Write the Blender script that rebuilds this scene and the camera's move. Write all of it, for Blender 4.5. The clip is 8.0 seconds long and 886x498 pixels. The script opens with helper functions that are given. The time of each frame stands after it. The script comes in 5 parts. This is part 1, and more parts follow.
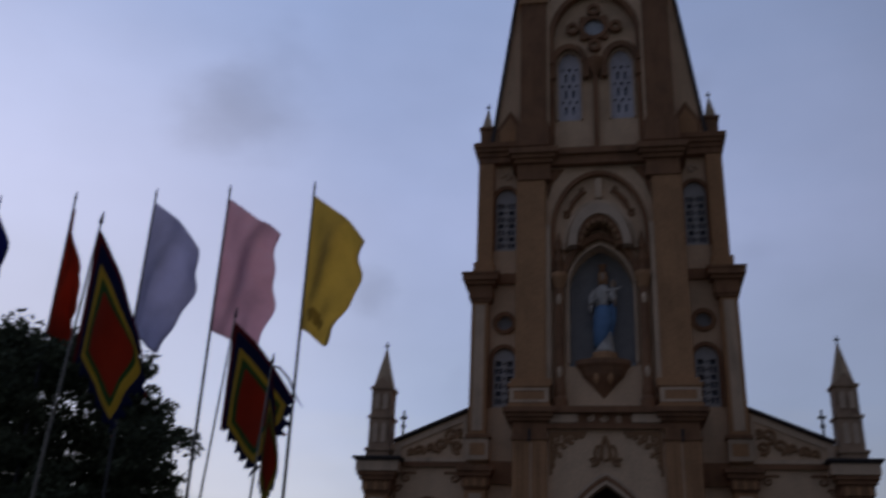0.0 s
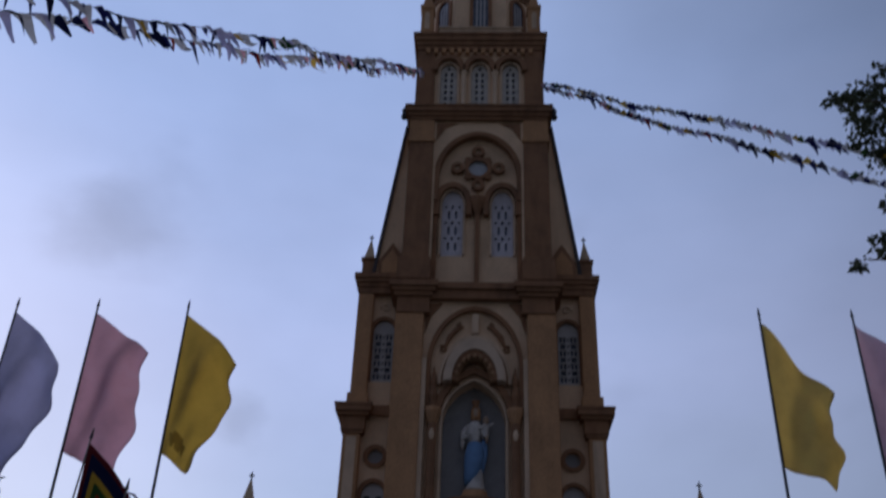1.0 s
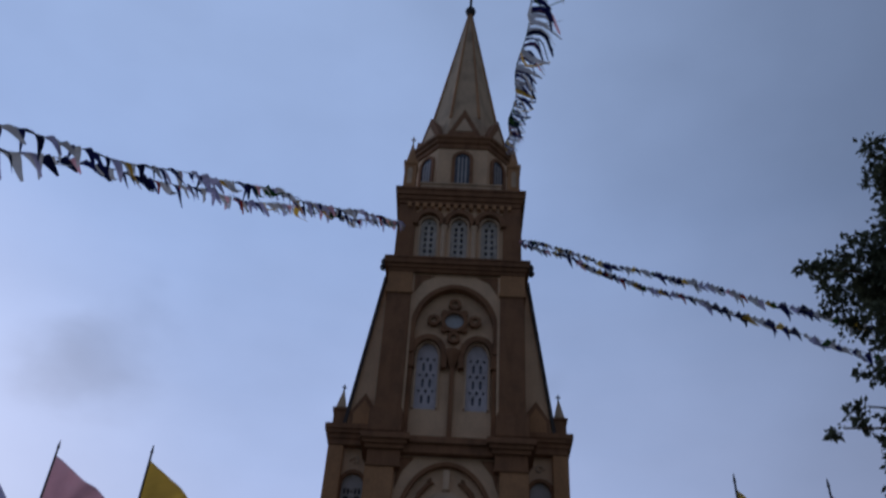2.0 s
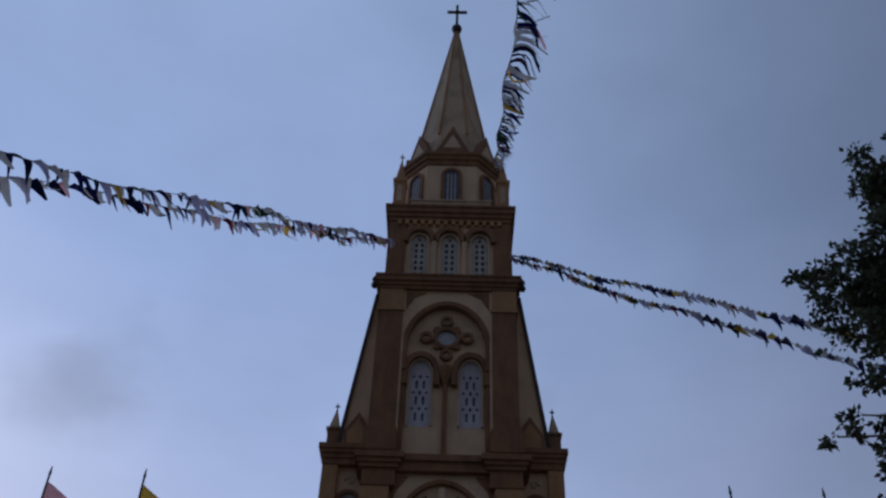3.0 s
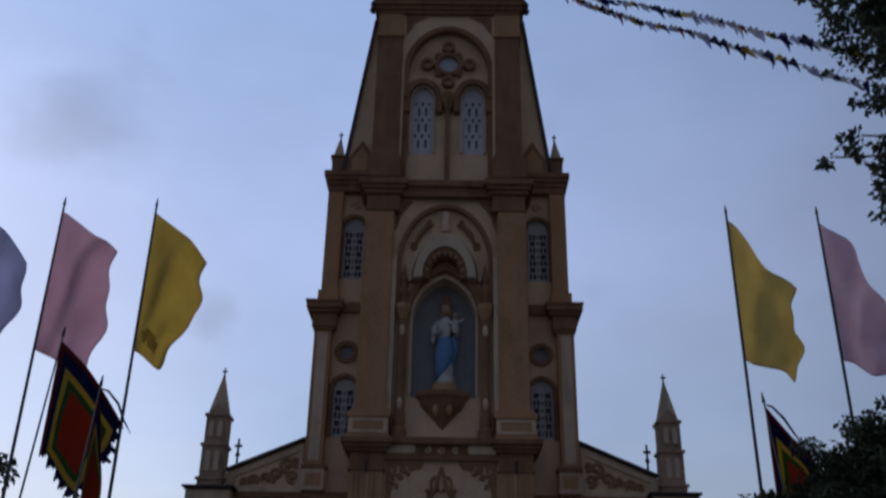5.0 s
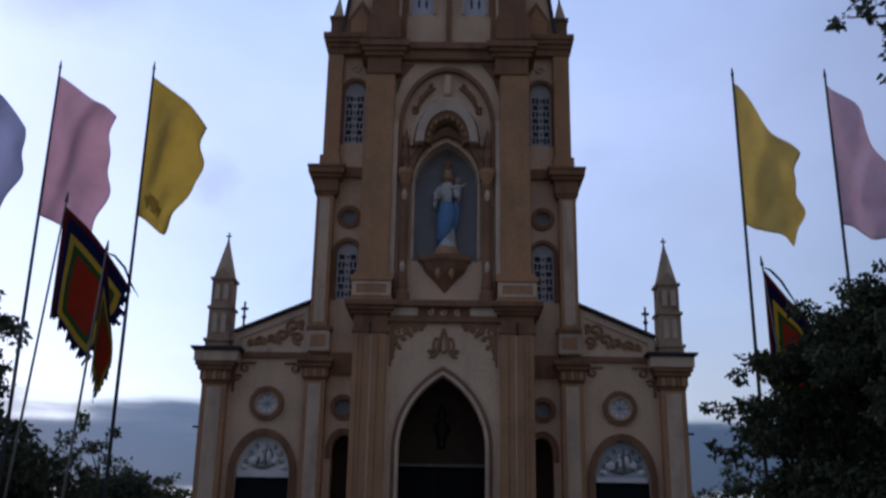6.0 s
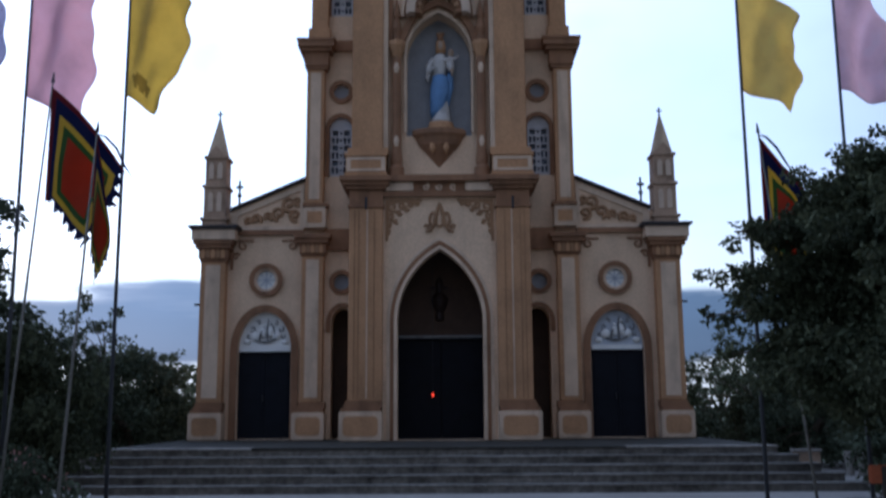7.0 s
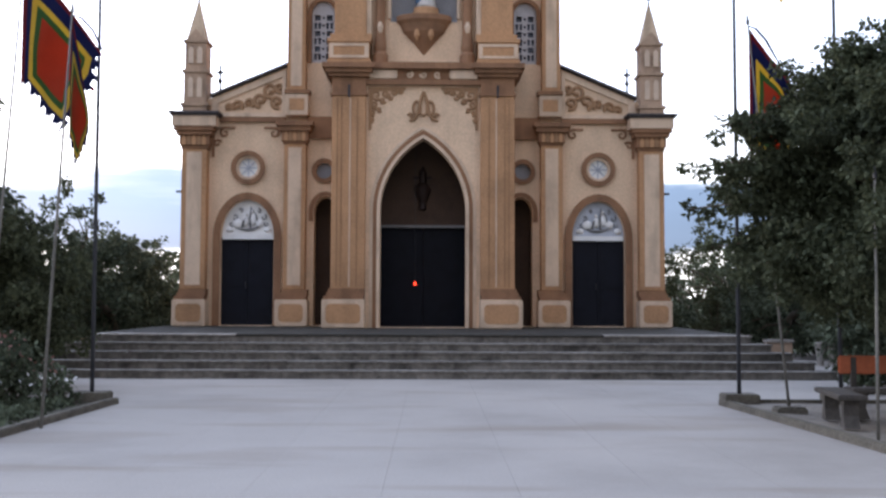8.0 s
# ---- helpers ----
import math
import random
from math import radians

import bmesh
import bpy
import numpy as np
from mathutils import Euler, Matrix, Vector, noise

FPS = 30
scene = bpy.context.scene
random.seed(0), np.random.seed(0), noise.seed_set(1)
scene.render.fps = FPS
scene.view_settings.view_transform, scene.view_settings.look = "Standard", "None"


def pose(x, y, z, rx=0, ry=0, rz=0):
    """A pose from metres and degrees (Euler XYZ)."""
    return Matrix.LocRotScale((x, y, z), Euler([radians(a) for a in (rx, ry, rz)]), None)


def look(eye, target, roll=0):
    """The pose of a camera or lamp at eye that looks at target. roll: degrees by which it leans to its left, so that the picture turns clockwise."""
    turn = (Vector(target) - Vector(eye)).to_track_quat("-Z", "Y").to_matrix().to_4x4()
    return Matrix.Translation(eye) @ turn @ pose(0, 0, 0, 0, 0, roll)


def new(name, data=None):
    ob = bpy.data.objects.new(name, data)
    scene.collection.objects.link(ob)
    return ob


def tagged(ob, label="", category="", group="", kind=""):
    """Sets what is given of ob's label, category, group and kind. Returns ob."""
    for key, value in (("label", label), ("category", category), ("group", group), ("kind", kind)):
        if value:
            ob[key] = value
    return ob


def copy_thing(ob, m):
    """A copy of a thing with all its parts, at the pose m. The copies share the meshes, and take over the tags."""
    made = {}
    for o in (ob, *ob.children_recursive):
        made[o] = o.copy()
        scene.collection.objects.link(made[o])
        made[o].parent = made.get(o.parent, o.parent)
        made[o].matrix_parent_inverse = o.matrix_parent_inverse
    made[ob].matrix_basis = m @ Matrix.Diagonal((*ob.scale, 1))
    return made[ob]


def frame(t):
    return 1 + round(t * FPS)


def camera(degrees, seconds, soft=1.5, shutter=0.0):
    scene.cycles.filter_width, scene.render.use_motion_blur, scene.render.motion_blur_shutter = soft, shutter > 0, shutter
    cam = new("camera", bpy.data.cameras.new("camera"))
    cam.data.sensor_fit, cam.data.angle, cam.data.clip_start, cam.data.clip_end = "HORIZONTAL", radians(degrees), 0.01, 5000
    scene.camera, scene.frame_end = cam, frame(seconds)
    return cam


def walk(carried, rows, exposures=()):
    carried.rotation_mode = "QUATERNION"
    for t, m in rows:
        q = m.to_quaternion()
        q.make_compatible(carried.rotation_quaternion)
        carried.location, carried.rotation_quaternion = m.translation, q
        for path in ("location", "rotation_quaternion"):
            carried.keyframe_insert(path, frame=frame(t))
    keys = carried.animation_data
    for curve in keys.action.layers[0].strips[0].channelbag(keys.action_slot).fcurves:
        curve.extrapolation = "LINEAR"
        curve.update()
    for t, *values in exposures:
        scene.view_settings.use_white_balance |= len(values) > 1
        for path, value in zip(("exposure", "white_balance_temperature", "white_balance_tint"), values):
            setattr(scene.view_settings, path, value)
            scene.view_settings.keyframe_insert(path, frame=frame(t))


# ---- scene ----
cam = camera(50.15, 8.0, soft=2.5, shutter=0.4)
EYE = (0.26, -28.0, 1.75)
# seconds, tilt, roll, turn of the hand-held camera
PATH = [
    (0.0, 23.33, -2.29, 9.82), (0.5, 26.88, -0.88, 4.08), (1.0, 31.50, -1.88, 1.79), (1.5, 37.06, -2.88, 0.36),
    (2.0, 40.78, -2.81, -0.67), (2.2, 41.95, -2.66, -0.47), (3.3, 41.50, -1.31, -0.47), (3.5, 39.94, -1.22, -0.50),
    (4.0, 35.35, -0.81, -0.45), (4.5, 29.87, -0.77, 0.15), (5.0, 25.36, -0.96, 0.25), (5.2, 23.51, -0.57, 0.34),
    (6.3, 15.11, -0.98, 0.43), (6.5, 13.72, -0.57, 0.25), (7.0, 9.60, 0.37, 0.42), (7.5, 4.89, 0.54, -0.08), (7.8, 3.72, 0.07, -0.44),
    (8.0, 2.95, -0.23, -0.68)]
walk(cam, [(t, pose(*EYE, 90 + tilt, roll, turn)) for t, tilt, roll, turn in PATH],
     exposures=[(0.0, -0.95, 6480, 13), (1.0, -0.68, 6300, 13), (2.2, -0.76, 6250, 9), (3.5, -0.92, 6230, 9), (4.5, -0.78, 6200, 8), (5.2, -0.6, 6200, 8), (6.5, 0.18, 5950, 12), (7.0, 0.76, 5880, 6), (7.2, 1.3, 6150, 7), (7.5, 1.72, 6750, 9), (8.0, 2.09, 7300, 10)])

# ---------------------------------------------------------------- light
SUN_DIR = Vector((-0.70, 0.70, 0.13)).normalized()


def make_world():
    w = bpy.data.worlds.new("evening_sky")
    w.use_nodes = True
    n, l = w.node_tree.nodes, w.node_tree.links
    n.clear()
    out, bg = n.new("ShaderNodeOutputWorld"), n.new("ShaderNodeBackground")
    sky = n.new("ShaderNodeTexSky")
    sky.sky_type, sky.sun_disc = "NISHITA", False
    sky.sun_elevation, sky.sun_rotation = radians(7.5), math.atan2(SUN_DIR.x, SUN_DIR.y)
    co = n.new("ShaderNodeTexCoord")
    sep = n.new("ShaderNodeSeparateXYZ")
    l.new(co.outputs["Generated"], sep.inputs[0])

    def math_node(op, a, b, clamp=False):
        m = n.new("ShaderNodeMath")
        m.operation, m.use_clamp = op, clamp
        for i, v in enumerate((a, b)):
            if isinstance(v, (int, float)):
                m.inputs[i].default_value = v
            else:
                l.new(v, m.inputs[i])
        return m.outputs[0]

    # soft cloud sheet, stretched towards the horizon
    mp = n.new("ShaderNodeMapping")
    mp.inputs["Scale"].default_value = (1.0, 1.0, 1.6)
    l.new(co.outputs["Generated"], mp.inputs[0])
    big = n.new("ShaderNodeTexNoise")
    big.inputs["Scale"].default_value, big.inputs["Detail"].default_value = 2.6, 6
    small = n.new("ShaderNodeTexNoise")
    small.inputs["Scale"].default_value, small.inputs["Detail"].default_value = 7.0, 8
    l.new(mp.outputs[0], big.inputs["Vector"])
    l.new(mp.outputs[0], small.inputs["Vector"])
    wob = math_node("MULTIPLY", math_node("SUBTRACT", small.outputs["Fac"], 0.5), 0.055)
    mp2 = n.new("ShaderNodeMapping")
    mp2.inputs["Scale"].default_value = (1.0, 1.0, 11.0)
    l.new(co.outputs["Generated"], mp2.inputs[0])
    strata = n.new("ShaderNodeTexNoise")
    strata.inputs["Scale"].default_value, strata.inputs["Detail"].default_value = 3.2, 5
    l.new(mp2.outputs[0], strata.inputs["Vector"])
    wob = math_node("ADD", wob, math_node("MULTIPLY", math_node("SUBTRACT", strata.outputs["Fac"], 0.5), 0.075))
    elev = math_node("ADD", sep.outputs["Z"], wob)
    ramp = n.new("ShaderNodeValToRGB")
    r = ramp.color_ramp
    r.elements[0].position, r.elements[0].color = 0.0, (0.50, 0.53, 0.60, 1)
    r.elements[1].position, r.elements[1].color = 1.0, (0.45, 0.59, 0.91, 1)
    for p, c in ((0.045, (0.40, 0.42, 0.48)), (0.055, (0.050, 0.082, 0.155)), (0.112, (0.060, 0.096, 0.178)), (0.13, (0.52, 0.58, 0.69)),
                 (0.24, (0.44, 0.54, 0.77)), (0.42, (0.46, 0.55, 0.84)), (0.66, (0.37, 0.49, 0.80))):
        e = r.elements.new(p)
        e.color = (*c, 1)
    l.new(elev, ramp.inputs[0])
    # brighter on the sun's side
    dot = n.new("ShaderNodeVectorMath")
    dot.operation = "DOT_PRODUCT"
    dot.inputs[1].default_value = SUN_DIR
    l.new(co.outputs["Generated"], dot.inputs[0])
    side = n.new("ShaderNodeMapRange")
    side.interpolation_type = "SMOOTHSTEP"
    for k, v in (("From Min", -0.10), ("From Max", 1.0), ("To Min", 0.51), ("To Max", 1.70)):
        side.inputs[k].default_value = v
    l.new(dot.outputs["Value"], side.inputs["Value"])
    patch = n.new("ShaderNodeMapRange")
    for k, v in (("From Min", 0.3), ("From Max", 0.7), ("To Min", 0.88), ("To Max", 1.12)):
        patch.inputs[k].default_value = v
    l.new(big.outputs["Fac"], patch.inputs["Value"])
    lum = math_node("MULTIPLY", side.outputs[0], patch.outputs[0])
    # a few small grey wisps
    wisp = n.new("ShaderNodeTexNoise")
    wisp.inputs["Scale"].default_value, wisp.inputs["Detail"].default_value = 5.5, 3
    l.new(mp.outputs[0], wisp.inputs["Vector"])
    dim = n.new("ShaderNodeMapRange")
    dim.interpolation_type = "SMOOTHSTEP"
    for k, v in (("From Min", 0.60), ("From Max", 0.78), ("To Min", 1.0), ("To Max", 0.88)):
        dim.inputs[k].default_value = v
    l.new(wisp.outputs["Fac"], dim.inputs["Value"])
    lum = math_node("MULTIPLY", lum, dim.outputs[0])
    # two grey puffs of cloud with ragged edges
    for way, wide, deep in (((-0.355, 0.785, 0.508), 0.07, 0.17), ((-0.39, 0.775, 0.492), 0.06, 0.12), ((-0.252, 0.904, 0.345), 0.05, 0.2)):
        to = n.new("ShaderNodeVectorMath")
        to.operation = "DISTANCE"
        to.inputs[1].default_value = way
        l.new(co.outputs["Generated"], to.inputs[0])
        ragged = math_node("ADD", to.outputs["Value"], math_node("MULTIPLY", math_node("SUBTRACT", small.outputs["Fac"], 0.5), 0.17))
        puff = n.new("ShaderNodeMapRange")
        puff.interpolation_type = "SMOOTHSTEP"
        for k, v in (("From Min", 0.0), ("From Max", wide), ("To Min", 1.0 - deep), ("To Max", 1.0)):
            puff.inputs[k].default_value = v
        l.new(ragged, puff.inputs["Value"])
        lum = math_node("MULTIPLY", lum, puff.outputs[0])
    cloud = n.new("ShaderNodeVectorMath")
    cloud.operation = "SCALE"
    l.new(ramp.outputs[0], cloud.inputs[0])
    l.new(lum, cloud.inputs["Scale"])
    # glow of the low sun through the cloud
    near = n.new("ShaderNodeMapRange")
    near.interpolation_type = "SMOOTHSTEP"
    for k, v in (("From Min", 0.80), ("From Max", 1.0), ("To Min", 0.0), ("To Max", 0.45)):
        near.inputs[k].default_value = v
    l.new(dot.outputs["Value"], near.inputs["Value"])
    clear = n.new("ShaderNodeMapRange")
    for k, v in (("From Min", 0.10), ("From Max", 0.14), ("To Min", 0.03), ("To Max", 1.0)):
        clear.inputs[k].default_value = v
    l.new(elev, clear.inputs["Value"])
    warm = n.new("ShaderNodeVectorMath")
    warm.operation = "SCALE"
    warm.inputs[0].default_value = (1.0, 0.86, 0.82)
    l.new(math_node("MULTIPLY", near.outputs[0], clear.outputs[0]), warm.inputs["Scale"])
    both = n.new("ShaderNodeVectorMath")
    both.operation = "ADD"
    l.new(cloud.outputs[0], both.inputs[0])
    l.new(warm.outputs[0], both.inputs[1])
    # the far side of the sky, away from the low sun, is a warmer grey
    away = n.new("ShaderNodeMapRange")
    away.interpolation_type = "SMOOTHSTEP"
    for k, v in (("From Min", -0.5), ("From Max", 0.3), ("To Min", 1.0), ("To Max", 0.0)):
        away.inputs[k].default_value = v
    l.new(dot.outputs["Value"], away.inputs["Value"])
    dusk = n.new("ShaderNodeMix")
    dusk.data_type, dusk.blend_type = "RGBA", "MULTIPLY"
    dusk.inputs["B"].default_value = (1.11, 1.0, 0.90, 1)
    l.new(away.outputs[0], dusk.inputs["Factor"])
    l.new(both.outputs[0], dusk.inputs["A"])
    blue = n.new("ShaderNodeVectorMath")
    blue.operation = "SCALE"
    blue.inputs["Scale"].default_value = 0.06
    l.new(sky.outputs[0], blue.inputs[0])
    mix = n.new("ShaderNodeMix")
    mix.data_type = "RGBA"
    mix.inputs["Factor"].default_value = 0.9
    l.new(blue.outputs[0], mix.inputs["A"])
    l.new(dusk.outputs["Result"], mix.inputs["B"])
    l.new(mix.outputs["Result"], bg.inputs[0])
    bg.inputs[1].default_value = 1.0
    l.new(bg.outputs[0], out.inputs[0])
    scene.world = w


make_world()
sun = new("sun", bpy.data.lights.new("sun", "SUN"))
sun.data.energy, sun.data.angle, sun.data.color = 0.6, radians(18), (1.0, 0.93, 0.85)
sun.matrix_world = look(SUN_DIR * 60, (0, 0, 0))


# ---------------------------------------------------------------- materials
def material(name, colour, rough=0.8, scale=2.0, vary=0.25, grain=40.0, bump=0.3, metal=0.0, streak=0.0, second=None, per=None,
             through_light=0.0, spec=0.3, stain=None):
    """Surface with blotches (scale, per metre), fine grain with relief, and run-down streaks."""
    m = bpy.data.materials.new(name)
    m.use_nodes = True
    n, l = m.node_tree.nodes, m.node_tree.links
    p = n["Principled BSDF"]
    p.inputs["Metallic"].default_value = metal
    p.inputs["Specular IOR Level"].default_value = spec
    co = n.new("ShaderNodeTexCoord")
    src = n.new("ShaderNodeNewGeometry").outputs["Position"] if stain else co.outputs["Object"]
    base = tuple(colour)
    dark = tuple(second) if second else tuple(c * (1 - vary) for c in base)
    light = tuple(min(0.9, c * (1 + 0.5 * vary)) for c in base)
    tex = n.new("ShaderNodeTexNoise")
    tex.inputs["Scale"].default_value, tex.inputs["Detail"].default_value = scale, 7
    tex.inputs["Roughness"].default_value = 0.62
    l.new(src, tex.inputs["Vector"])
    ramp = n.new("ShaderNodeValToRGB")
    ramp.color_ramp.elements[0].position, ramp.color_ramp.elements[0].color = 0.33, (*dark, 1)
    ramp.color_ramp.elements[1].position, ramp.color_ramp.elements[1].color = 0.68, (*light, 1)
    mid = ramp.color_ramp.elements.new(0.5)
    mid.color = (*base, 1)
    l.new(tex.outputs["Fac"], ramp.inputs[0])
    colour_out = ramp.outputs[0]

    def multiply(a, b_socket, lo, hi, f0=0.35, f1=0.65):
        mr = n.new("ShaderNodeMapRange")
        for k, v in (("From Min", f0), ("From Max", f1), ("To Min", lo), ("To Max", hi)):
            mr.inputs[k].default_value = v
        l.new(b_socket, mr.inputs["Value"])
        vm = n.new("ShaderNodeVectorMath")
        vm.operation = "SCALE"
        l.new(a, vm.inputs[0])
        l.new(mr.outputs[0], vm.inputs["Scale"])
        return vm.outputs[0]

    fine = n.new("ShaderNodeTexNoise")
    fine.inputs["Scale"].default_value, fine.inputs["Detail"].default_value = grain, 5
    l.new(src, fine.inputs["Vector"])
    colour_out = multiply(colour_out, fine.outputs["Fac"], 1 - 0.5 * vary, 1 + 0.3 * vary)
    if streak:
        mp = n.new("ShaderNodeMapping")
        mp.inputs["Scale"].default_value = (1.6, 1.6, 0.3)
        l.new(src, mp.inputs[0])
        st = n.new("ShaderNodeTexNoise")
        st.inputs["Scale"].default_value, st.inputs["Detail"].default_value = 1.6, 6
        l.new(mp.outputs[0], st.inputs["Vector"])
        colour_out = multiply(colour_out, st.outputs["Fac"], 1 - streak, 1.0, 0.36, 0.52)
    if stain:
        # brownish water marks lying across the paving
        mp = n.new("ShaderNodeMapping")
        mp.inputs["Scale"].default_value = (0.22, 1.0, 1.0)
        l.new(src, mp.inputs[0])
        st = n.new("ShaderNodeTexNoise")
        st.inputs["Scale"].default_value, st.inputs["Detail"].default_value = 0.9, 6
        st.inputs["Distortion"].default_value = 0.4
        l.new(mp.outputs[0], st.inputs["Vector"])
        mr = n.new("ShaderNodeMapRange")
        for k, v in (("From Min", 0.53), ("From Max", 0.70), ("To Min", 0.0), ("To Max", 0.5)):
            mr.inputs[k].default_value = v
        l.new(st.outputs["Fac"], mr.inputs["Value"])
        sm = n.new("ShaderNodeMix")
        sm.data_type = "RGBA"
        l.new(mr.outputs[0], sm.inputs["Factor"])
        l.new(colour_out, sm.inputs["A"])
        sm.inputs["B"].default_value = (*stain, 1)
        colour_out = sm.outputs["Result"]
    if per:
        if per == "island":
            rnd = n.new("ShaderNodeNewGeometry").outputs["Random Per Island"]
        else:
            rnd = n.new("ShaderNodeObjectInfo").outputs["Random"]
        colour_out = multiply(colour_out, rnd, 0.62, 1.25, 0.0, 1.0)
    l.new(colour_out, p.inputs["Base Color"])
    rr = n.new("ShaderNodeMapRange")
    for k, v in (("From Min", 0.3), ("From Max", 0.7), ("To Min", max(0.02, rough - 0.1)), ("To Max", min(1, rough + 0.1))):
        rr.inputs[k].default_value = v
    l.new(tex.outputs["Fac"], rr.inputs["Value"])
    l.new(rr.outputs[0], p.inputs["Roughness"])
    if bump:
        b = n.new("ShaderNodeBump")
        b.inputs["Strength"].default_value, b.inputs["Distance"].default_value = bump, 0.01
        l.new(fine.outputs["Fac"], b.inputs["Height"])
        l.new(b.outputs[0], p.inputs["Normal"])
    if through_light:
        tr = n.new("ShaderNodeBsdfTranslucent")
        l.new(colour_out, tr.inputs["Color"])
        mx = n.new("ShaderNodeMixShader")
        mx.inputs[0].default_value = through_light
        l.new(p.outputs[0], mx.inputs[1])
        l.new(tr.outputs[0], mx.inputs[2])
        l.new(mx.outputs[0], n["Material Output"].inputs["Surface"])
    return m


CREAM = material("cream_plaster", (0.72, 0.512, 0.343), 0.85, 0.6, 0.22, 18, 0.25, streak=0.07)
OCHRE = material("ochre_plaster", (0.48, 0.264, 0.136), 0.85, 0.6, 0.25, 18, 0.25, streak=0.12)
BROWN = material("brown_trim_paint", (0.28, 0.145, 0.078), 0.8, 1.2, 0.25, 35, 0.25, streak=0.2)
PALE = material("pale_trim_paint", (0.66, 0.488, 0.345), 0.8, 1.4, 0.18, 35, 0.2, streak=0.2)
WHITE = material("white_relief_paint", (0.80, 0.79, 0.76), 0.7, 2.0, 0.12, 40, 0.2)
SKYBLUE = material("pale_blue_plaster", (0.47, 0.50, 0.55), 0.75, 1.5, 0.2, 30, 0.2)
NICHE = material("blue_grey_niche_plaster", (0.27, 0.272, 0.285), 0.8, 1.5, 0.2, 30, 0.2)
MANTLE = material("blue_statue_paint", (0.13, 0.25, 0.45), 0.5, 3.0, 0.2, 40, 0.1)
CAP = material("dark_roof_capping", (0.07, 0.06, 0.06), 0.7, 2.0, 0.3, 30, 0.3)
CARVED = material("dark_carved_wood", (0.035, 0.02, 0.016), 0.6, 4.0, 0.3, 40, 0.3)
GREYLINE = material("grey_relief_paint", (0.22, 0.215, 0.21), 0.8, 3.0, 0.35, 40, 0.2)
STATUE = material("weathered_statue_paint", (0.56, 0.53, 0.50), 0.6, 2.5, 0.3, 30, 0.2)
FACE = material("faded_flesh_paint", (0.40, 0.29, 0.21), 0.6, 3.0, 0.25, 40, 0.1)
WARM = material("pale_pinkish_hood_paint", (0.60, 0.46, 0.345), 0.8, 1.4, 0.15, 35, 0.2)
TILE = material("weathered_roof_tile", (0.25, 0.11, 0.07), 0.8, 1.0, 0.3, 20, 0.5)
SPIRE = material("spire_render", (0.56, 0.42, 0.29), 0.85, 0.7, 0.22, 25, 0.3, streak=0.25)
DOOR = material("dark_painted_door", (0.011, 0.012, 0.017), 0.65, 3.0, 0.3, 60, 0.15, spec=0.12)
# dark colour stands in for the shade inside porch, passages and nave
SHADEWALL = material("shade_toned_interior_plaster", (0.095, 0.06, 0.043), 0.9, 1.0, 0.25, 20, 0.2)
GLASS = material("leaded_blue_glass", (0.085, 0.10, 0.14), 0.3, 6.0, 0.4, 30, 0.1, spec=0.5)
BLUEGLASS = material("dusty_blue_glass", (0.15, 0.18, 0.24), 0.35, 6.0, 0.35, 30, 0.1, spec=0.5)
PALE_SCREEN = material("pale_lilac_screen", (0.56, 0.54, 0.60), 0.8, 1.6, 0.2, 35, 0.2, streak=0.1)
LATTICE = material("white_lattice_paint", (0.47, 0.46, 0.47), 0.7, 3.0, 0.15, 40, 0.1)
IRON = material("dark_iron", (0.05, 0.05, 0.055), 0.5, 5.0, 0.3, 60, 0.2, metal=0.6)
BAMBOO = material("pale_bamboo_pole", (0.17, 0.16, 0.14), 0.6, 3.0, 0.3, 40, 0.15)
POLE = material("grey_painted_pole", (0.07, 0.072, 0.08), 0.5, 3.0, 0.25, 50, 0.1, metal=0.3)
PAVING = material("pale_concrete_paving", (0.302, 0.276, 0.248), 0.88, 0.35, 0.16, 45, 0.15, spec=0.12, stain=(0.19, 0.155, 0.125))
STONE = material("grey_step_stone", (0.20, 0.182, 0.16), 0.9, 1.8, 0.55, 9, 0.6, streak=0.3, spec=0.1)
TREAD = material("worn_step_tread", (0.195, 0.178, 0.158), 0.9, 0.9, 0.5, 9, 0.4, spec=0.1)
NOSING = material("pale_step_nosing", (0.30, 0.272, 0.24), 0.9, 1.3, 0.35, 12, 0.4, spec=0.1)
LANDING = material("dark_landing_paving", (0.052, 0.048, 0.041), 0.9, 1.1, 0.4, 12, 0.4, spec=0.1)
RELIEF = material("brown_plaster_relief", (0.33, 0.188, 0.10), 0.85, 1.2, 0.25, 30, 0.25)
PINNACLE = material("weathered_pinkish_plaster", (0.42, 0.29, 0.20), 0.85, 1.6, 0.3, 25, 0.3, streak=0.2)
BEDFLOOR = material("trodden_grey_earth", (0.19, 0.165, 0.135), 0.95, 1.2, 0.4, 14, 0.7)
KERB = material("mossy_kerb_concrete", (0.105, 0.092, 0.072), 0.9, 3.0, 0.5, 25, 0.6)
BENCHSTONE = material("dark_stained_concrete", (0.066, 0.058, 0.05), 0.85, 2.0, 0.35, 25, 0.4)
SOIL = material("packed_garden_soil", (0.055, 0.05, 0.034), 0.95, 1.5, 0.4, 18, 0.8)
EARTH = material("grass_and_earth", (0.07, 0.085, 0.035), 0.95, 0.3, 0.4, 6, 0.8, second=(0.09, 0.075, 0.05))
BARK = material("rough_bark", (0.11, 0.085, 0.06), 0.9, 3.0, 0.4, 25, 0.8)
LEAF = material("dark_green_leaf", (0.092, 0.108, 0.070), 0.78, 1.2, 0.4, 8, 0.0, per="island", through_light=0.2, spec=0.08)
